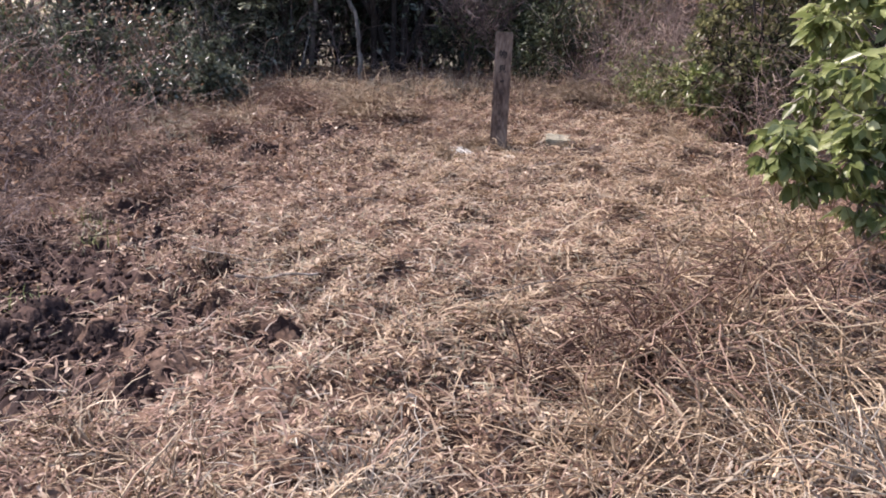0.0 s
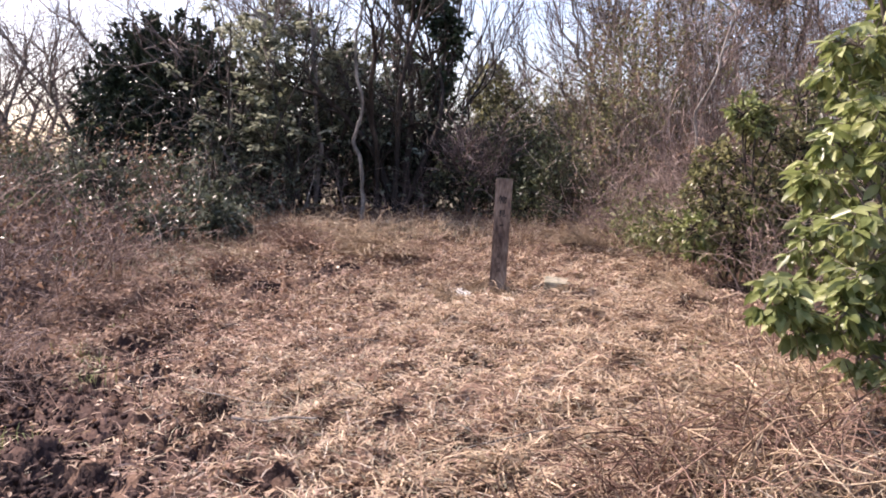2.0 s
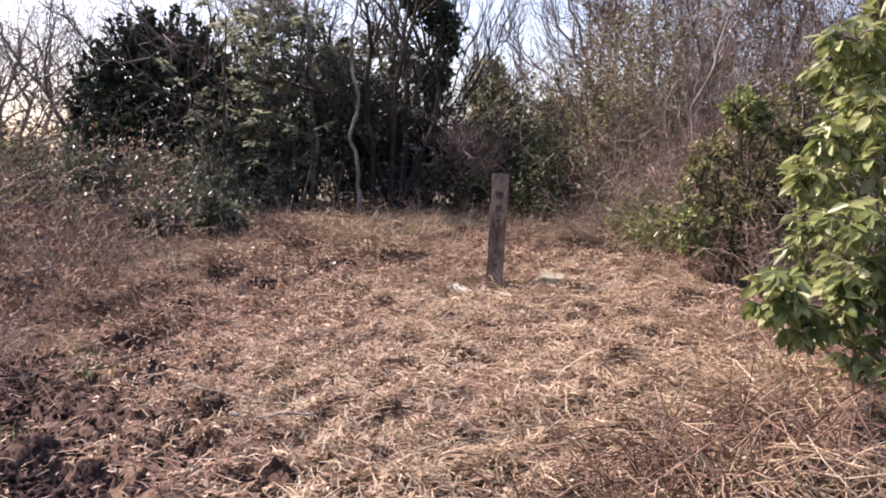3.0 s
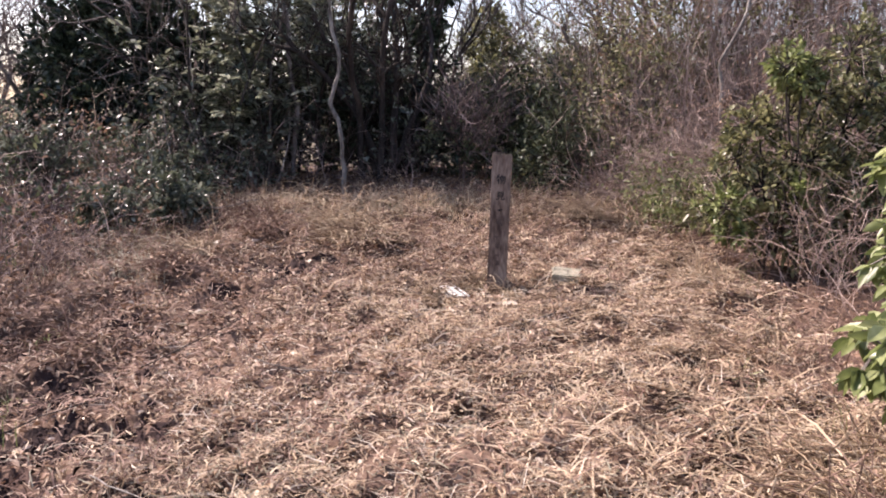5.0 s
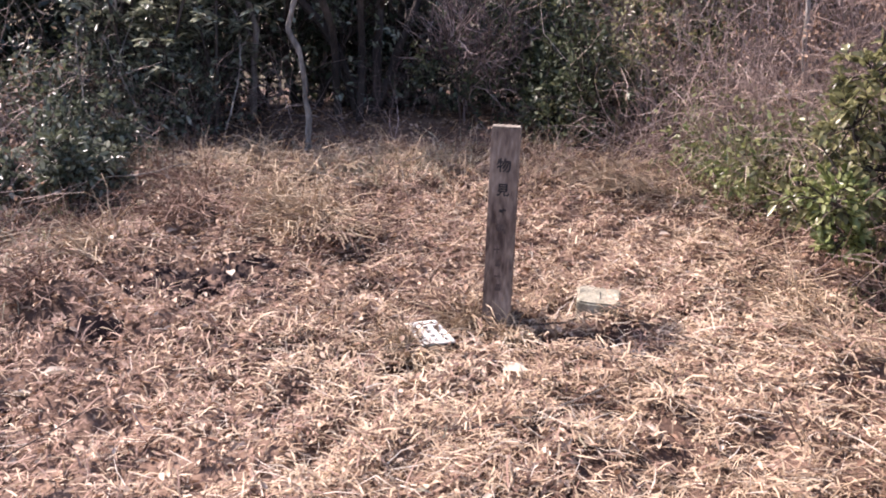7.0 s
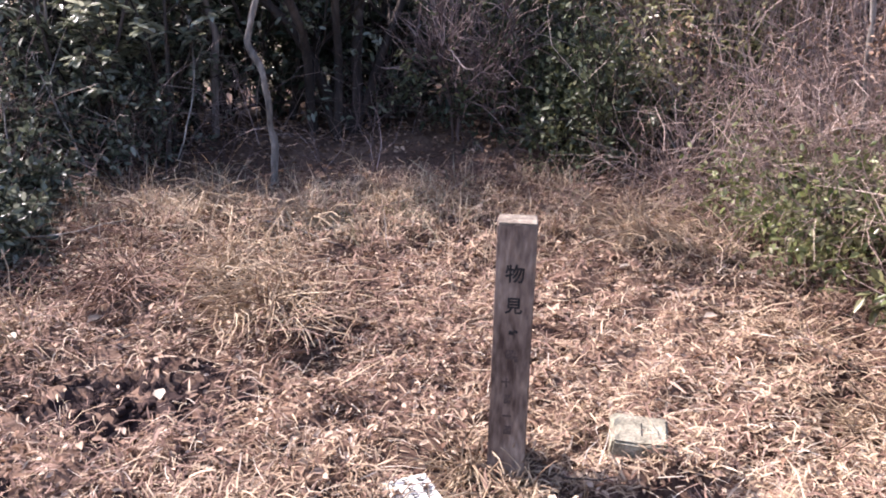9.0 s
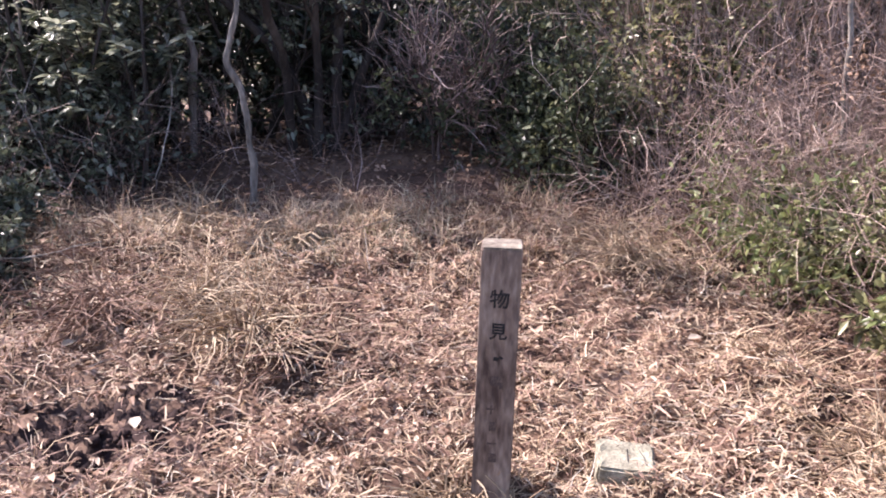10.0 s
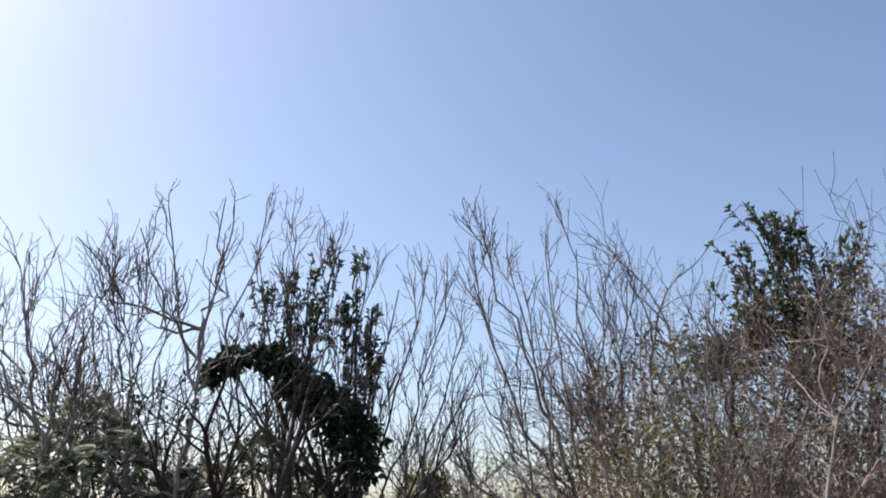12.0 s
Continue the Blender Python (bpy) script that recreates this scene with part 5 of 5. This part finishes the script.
for i, (x, y, size, mat, heading) in enumerate([(0.62, 2.3, 0.34, M_STRAW, 2.6), (0.95, 2.75, 0.42, M_BROWN, 3.0), (1.3, 2.5, 0.4, M_STRAW, 3.6), (1.35, 3.3, 0.4, M_STRAW, 3.3), (0.35, 2.55, 0.24, M_BROWN, 2.0), (-0.5, 7.1, 0.32, M_STRAW, 3.6), (-0.3, 7.15, 0.28, M_BROWN, 4.4), (0.26, 2.95, 0.18, M_STRAW, 4.0), (1.6, 3.6, 0.45, M_STRAW, 3.8), (-0.75, 1.95, 0.3, M_STRAW, 1.0), (-0.5, 8.0, 0.3, M_STRAW, 4.0), (0.3, 6.02, 0.2, M_STRAW, 3.3), (0.45, 5.93, 0.14, M_STRAW, 4.5), (1.7, 4.9, 0.4, M_STRAW, 3.4), (1.75, 5.6, 0.35, M_STRAW, 3.0), (0.95, 2.05, 0.35, M_STRAW, 2.2), (-1.5, 7.9, 0.35, M_BROWN, 4.2), (-1.1, 8.25, 0.4, M_STRAW, 4.5), (-0.15, 8.45, 0.35, M_STRAW, 4.9), (1.15, 8.1, 0.35, M_STRAW, 4.0), (1.5, 7.6, 0.35, M_STRAW, 3.6), (-1.9, 7.2, 0.35, M_BROWN, 5.6), (0.75, 8.5, 0.3, M_BROWN, 4.4), (1.1, 2.35, 0.4, M_STRAW, 3.4), (1.15, 1.95, 0.45, M_GREY, 2.6), (0.5, 1.95, 0.3, M_STRAW, 1.8), (-0.2, 1.95, 0.25, M_GREY, 0.6), (-1.1, 2.2, 0.28, M_STRAW, 1.2), (0.08, 5.68, 0.12, M_STRAW, 4.0), (0.19, 5.7, 0.11, M_STRAW, 5.0), (0.02, 5.76, 0.12, M_STRAW, 3.2), (0.72, 2.55, 0.42, M_BROWN, 4.4), (1.0, 2.72, 0.42, M_STRAW, 4.8), (1.3, 2.95, 0.45, M_BROWN, 4.2), (-0.47, 6.97, 0.36, M_STRAW, 4.6), (-0.4, 6.85, 0.3, M_BROWN, 4.3), (-0.62, 7.05, 0.32, M_STRAW, 3.9), (-1.25, 7.15, 0.36, M_BROWN, 4.4), (-0.8, 7.4, 0.34, M_STRAW, 4.7), (-1.6, 6.8, 0.34, M_STRAW, 4.2), (-1.65, 6.2, 0.26, M_BROWN, 4.6), (-1.8, 5.25, 0.34, M_BROWN, 4.5), (1.6, 6.7, 0.3, M_STRAW, 3.6), (1.75, 6.1, 0.32, M_STRAW, 3.2), (1.25, 7.7, 0.32, M_STRAW, 4.0)]):
    grass_tussock(x, y, size, 500 + i, mat, heading, "golden dry grass tussock bent over in a mound" if mat is M_STRAW else "reddish withered grass tussock bent over")


def stick(x, y, length, radius, heading, seed, mat, label, pitch=0.03, lift=0.03, forks=2):
    rng = np.random.default_rng(seed)
    ob = tagged(new("fallen_stick"), label, "stick", "fallen sticks")
    ob.matrix_world = pose(x, y, float(ground_z(x, y)) + lift, 0, 0, 0)
    way = np.array([[math.cos(heading), math.sin(heading), pitch]])
    P, R = grow(rng, np.zeros((1, 3)), way, np.array([length]), np.array([radius]), 9, 0.09, 0.0, 0.5)
    part("stem", smooth(mesh_of("stem", *tubes(P, R, 6), mat)), mat, ob)
    if forks:
        P1, R1 = grow(rng, *fork(rng, P, R, forks, 0.4, 0.6, length * 0.4, 0.6), k=5, wiggle=0.12, up=0.0)
        for i in range(forks):
            part("twig", mesh_of("twig", *tubes(P1[i:i + 1], R1[i:i + 1], 5), mat), mat, ob)


stick(1.74, 4.22, 0.55, 0.008, -0.55, 601, M_BARKPALE, "pale bare branch leaning up into the large-leaved bush", 0.95, 0.0, 1)
stick(-0.86, 3.3, 0.36, 0.008, -0.15, 602, M_BARKPALE, "pale stick lying in the straw", 0.02, 0.04, 0)
stick(-0.3, 6.9, 0.75, 0.004, 1.1, 603, M_BARKDARK, "thin dark twig lying across the litter", 0.02, 0.04)
stick(-0.75, 7.9, 0.5, 0.005, -0.6, 604, M_BARKPALE, "pale stick lying in the litter", 0.05, 0.05)
stick(-1.9, 7.6, 0.55, 0.005, 0.25, 605, M_BARKPALE, "pale stick caught in the brambles", 0.15, 0.12)
srng = random.Random(9)
for i in range(26):
    sx, sy = srng.uniform(-2.2, 1.9), srng.uniform(2.2, 8.6)
    pale = srng.random() < 0.6
    stick(sx, sy, srng.uniform(0.2, 0.6), srng.uniform(0.0025, 0.005), srng.uniform(0, 6.28), 610 + i, M_BARKPALE if pale else M_BARKDARK, "thin pale dry stick on the straw" if pale else "thin dark twig on the straw", 0.03, 0.045)
# dead canes that stick out of the thickets
for i, (x, y, ln, hd, pt) in enumerate([(-2.0, 8.7, 0.9, 2.6, 0.9), (-2.3, 8.4, 1.0, 2.2, 0.7), (-1.5, 8.9, 1.0, 0.9, 1.6), (-2.2, 9.0, 1.0, 2.9, 0.5), (-1.7, 8.8, 0.8, 2.0, 0.45), (-2.5, 8.7, 1.1, 1.2, 1.1), (-1.9, 8.6, 0.7, 3.3, 0.3), (1.9, 8.4, 0.9, 0.6, 0.9), (2.2, 8.2, 1.0, 2.4, 0.8), (1.7, 8.7, 0.8, 1.9, 0.7), (2.6, 8.0, 1.0, 0.3, 0.6)]):
    stick(x, y, ln, 0.006, hd, 650 + i, M_BARKPALE, "pale dead cane sticking out of the thicket", pt, 0.15, 3)


# pale papery leaves lying in the litter
def fallen_leaf(x, y, length, heading, seed):
    rng = np.random.default_rng(seed)
    ob = new("fallen_leaf", mesh_of("fallen_leaf", *leaves(rng, np.zeros((1, 3)), np.array([[1.0, 0, 0.1]]), length, 0.5, 0.4, 1.0), M_GREY))
    ob.matrix_world = pose(x, y, float(ground_z(x, y)) + 0.045, rng.uniform(-15, 15), 0, heading)
    tagged(ob, "large pale papery dead leaf on the litter", "leaf", "pale fallen leaves")


for i, (x, y, length, heading) in enumerate([(-1.45, 5.5, 0.1, 10), (-1.36, 5.56, 0.11, 30), (0.5, 5.45, 0.09, 170), (-1.3, 6.9, 0.1, 60), (-0.8, 6.3, 0.08, 110), (1.3, 6.9, 0.1, 20), (1.5, 6.2, 0.08, 80), (1.1, 7.4, 0.1, 200), (-1.5, 6.7, 0.09, 140), (-1.05, 3.4, 0.06, 20)]):
    fallen_leaf(x, y, length, heading, 700 + i)


# ---- woods that close the knoll round the side and the back ----
ring_tree = bare_tree(-6.5, 6.5, 3.8, 801, 3)
ring_bush = evergreen(6.2, 6.0, 2.1, 802, 5, 0.025, 2, 6, 0.1, M_LEAFMID, lean=0.3, skirt=4, far=True, label="green evergreen bush at the side of the clearing", name="evergreen_shrub")
for i, (x, y) in enumerate([(-7.2, 3.0), (-6.2, 0.0), (-5.0, -3.2), (-2.0, -5.0), (1.5, -5.2), (4.5, -3.5), (6.4, -0.5), (6.8, 3.2)]):
    copy_thing(ring_tree if i % 2 else ring_bush, pose(x, y, float(ground_z(x, y)) - 0.03, 0, 0, 49 * i))
thicket("bramble_thicket", 811, 230, 2.6, 7.0, -3.5, 5.6, lambda x, y: np.clip((x - 2.9 - 0.4 * np.sin(2 * y)) * 0.8, 0, 1) * np.clip(7.0 - x, 0, 1), lambda x, y: 0.9 + 0 * x, 0.006, M_CANE, "brown brambles along the side of the clearing", 0.45, -0.15, 4)
thicket("bramble_thicket", 812, 260, -7.0, -2.6, -3.5, 3.2, lambda x, y: np.clip((-2.8 - x - 0.4 * np.sin(2 * y)) * 0.8, 0, 1) * np.clip(7.0 + x, 0, 1), lambda x, y: 0.9 + 0 * x, 0.006, M_CANE, "brown brambles along the side of the clearing", 0.45, -0.15, 4)
straw("withered_ground", 813, 11000, lambda x, y: np.clip((3.3 - np.abs(x)) * 1.2, 0, 1) * np.clip((y + 3.6) * 0.8, 0, 1), 0.05, 0.2, 0.006, 0.04, M_BROWN, "withered grass on the ground behind", 0.3, (-3.3, 3.3, -3.6, 1.4))
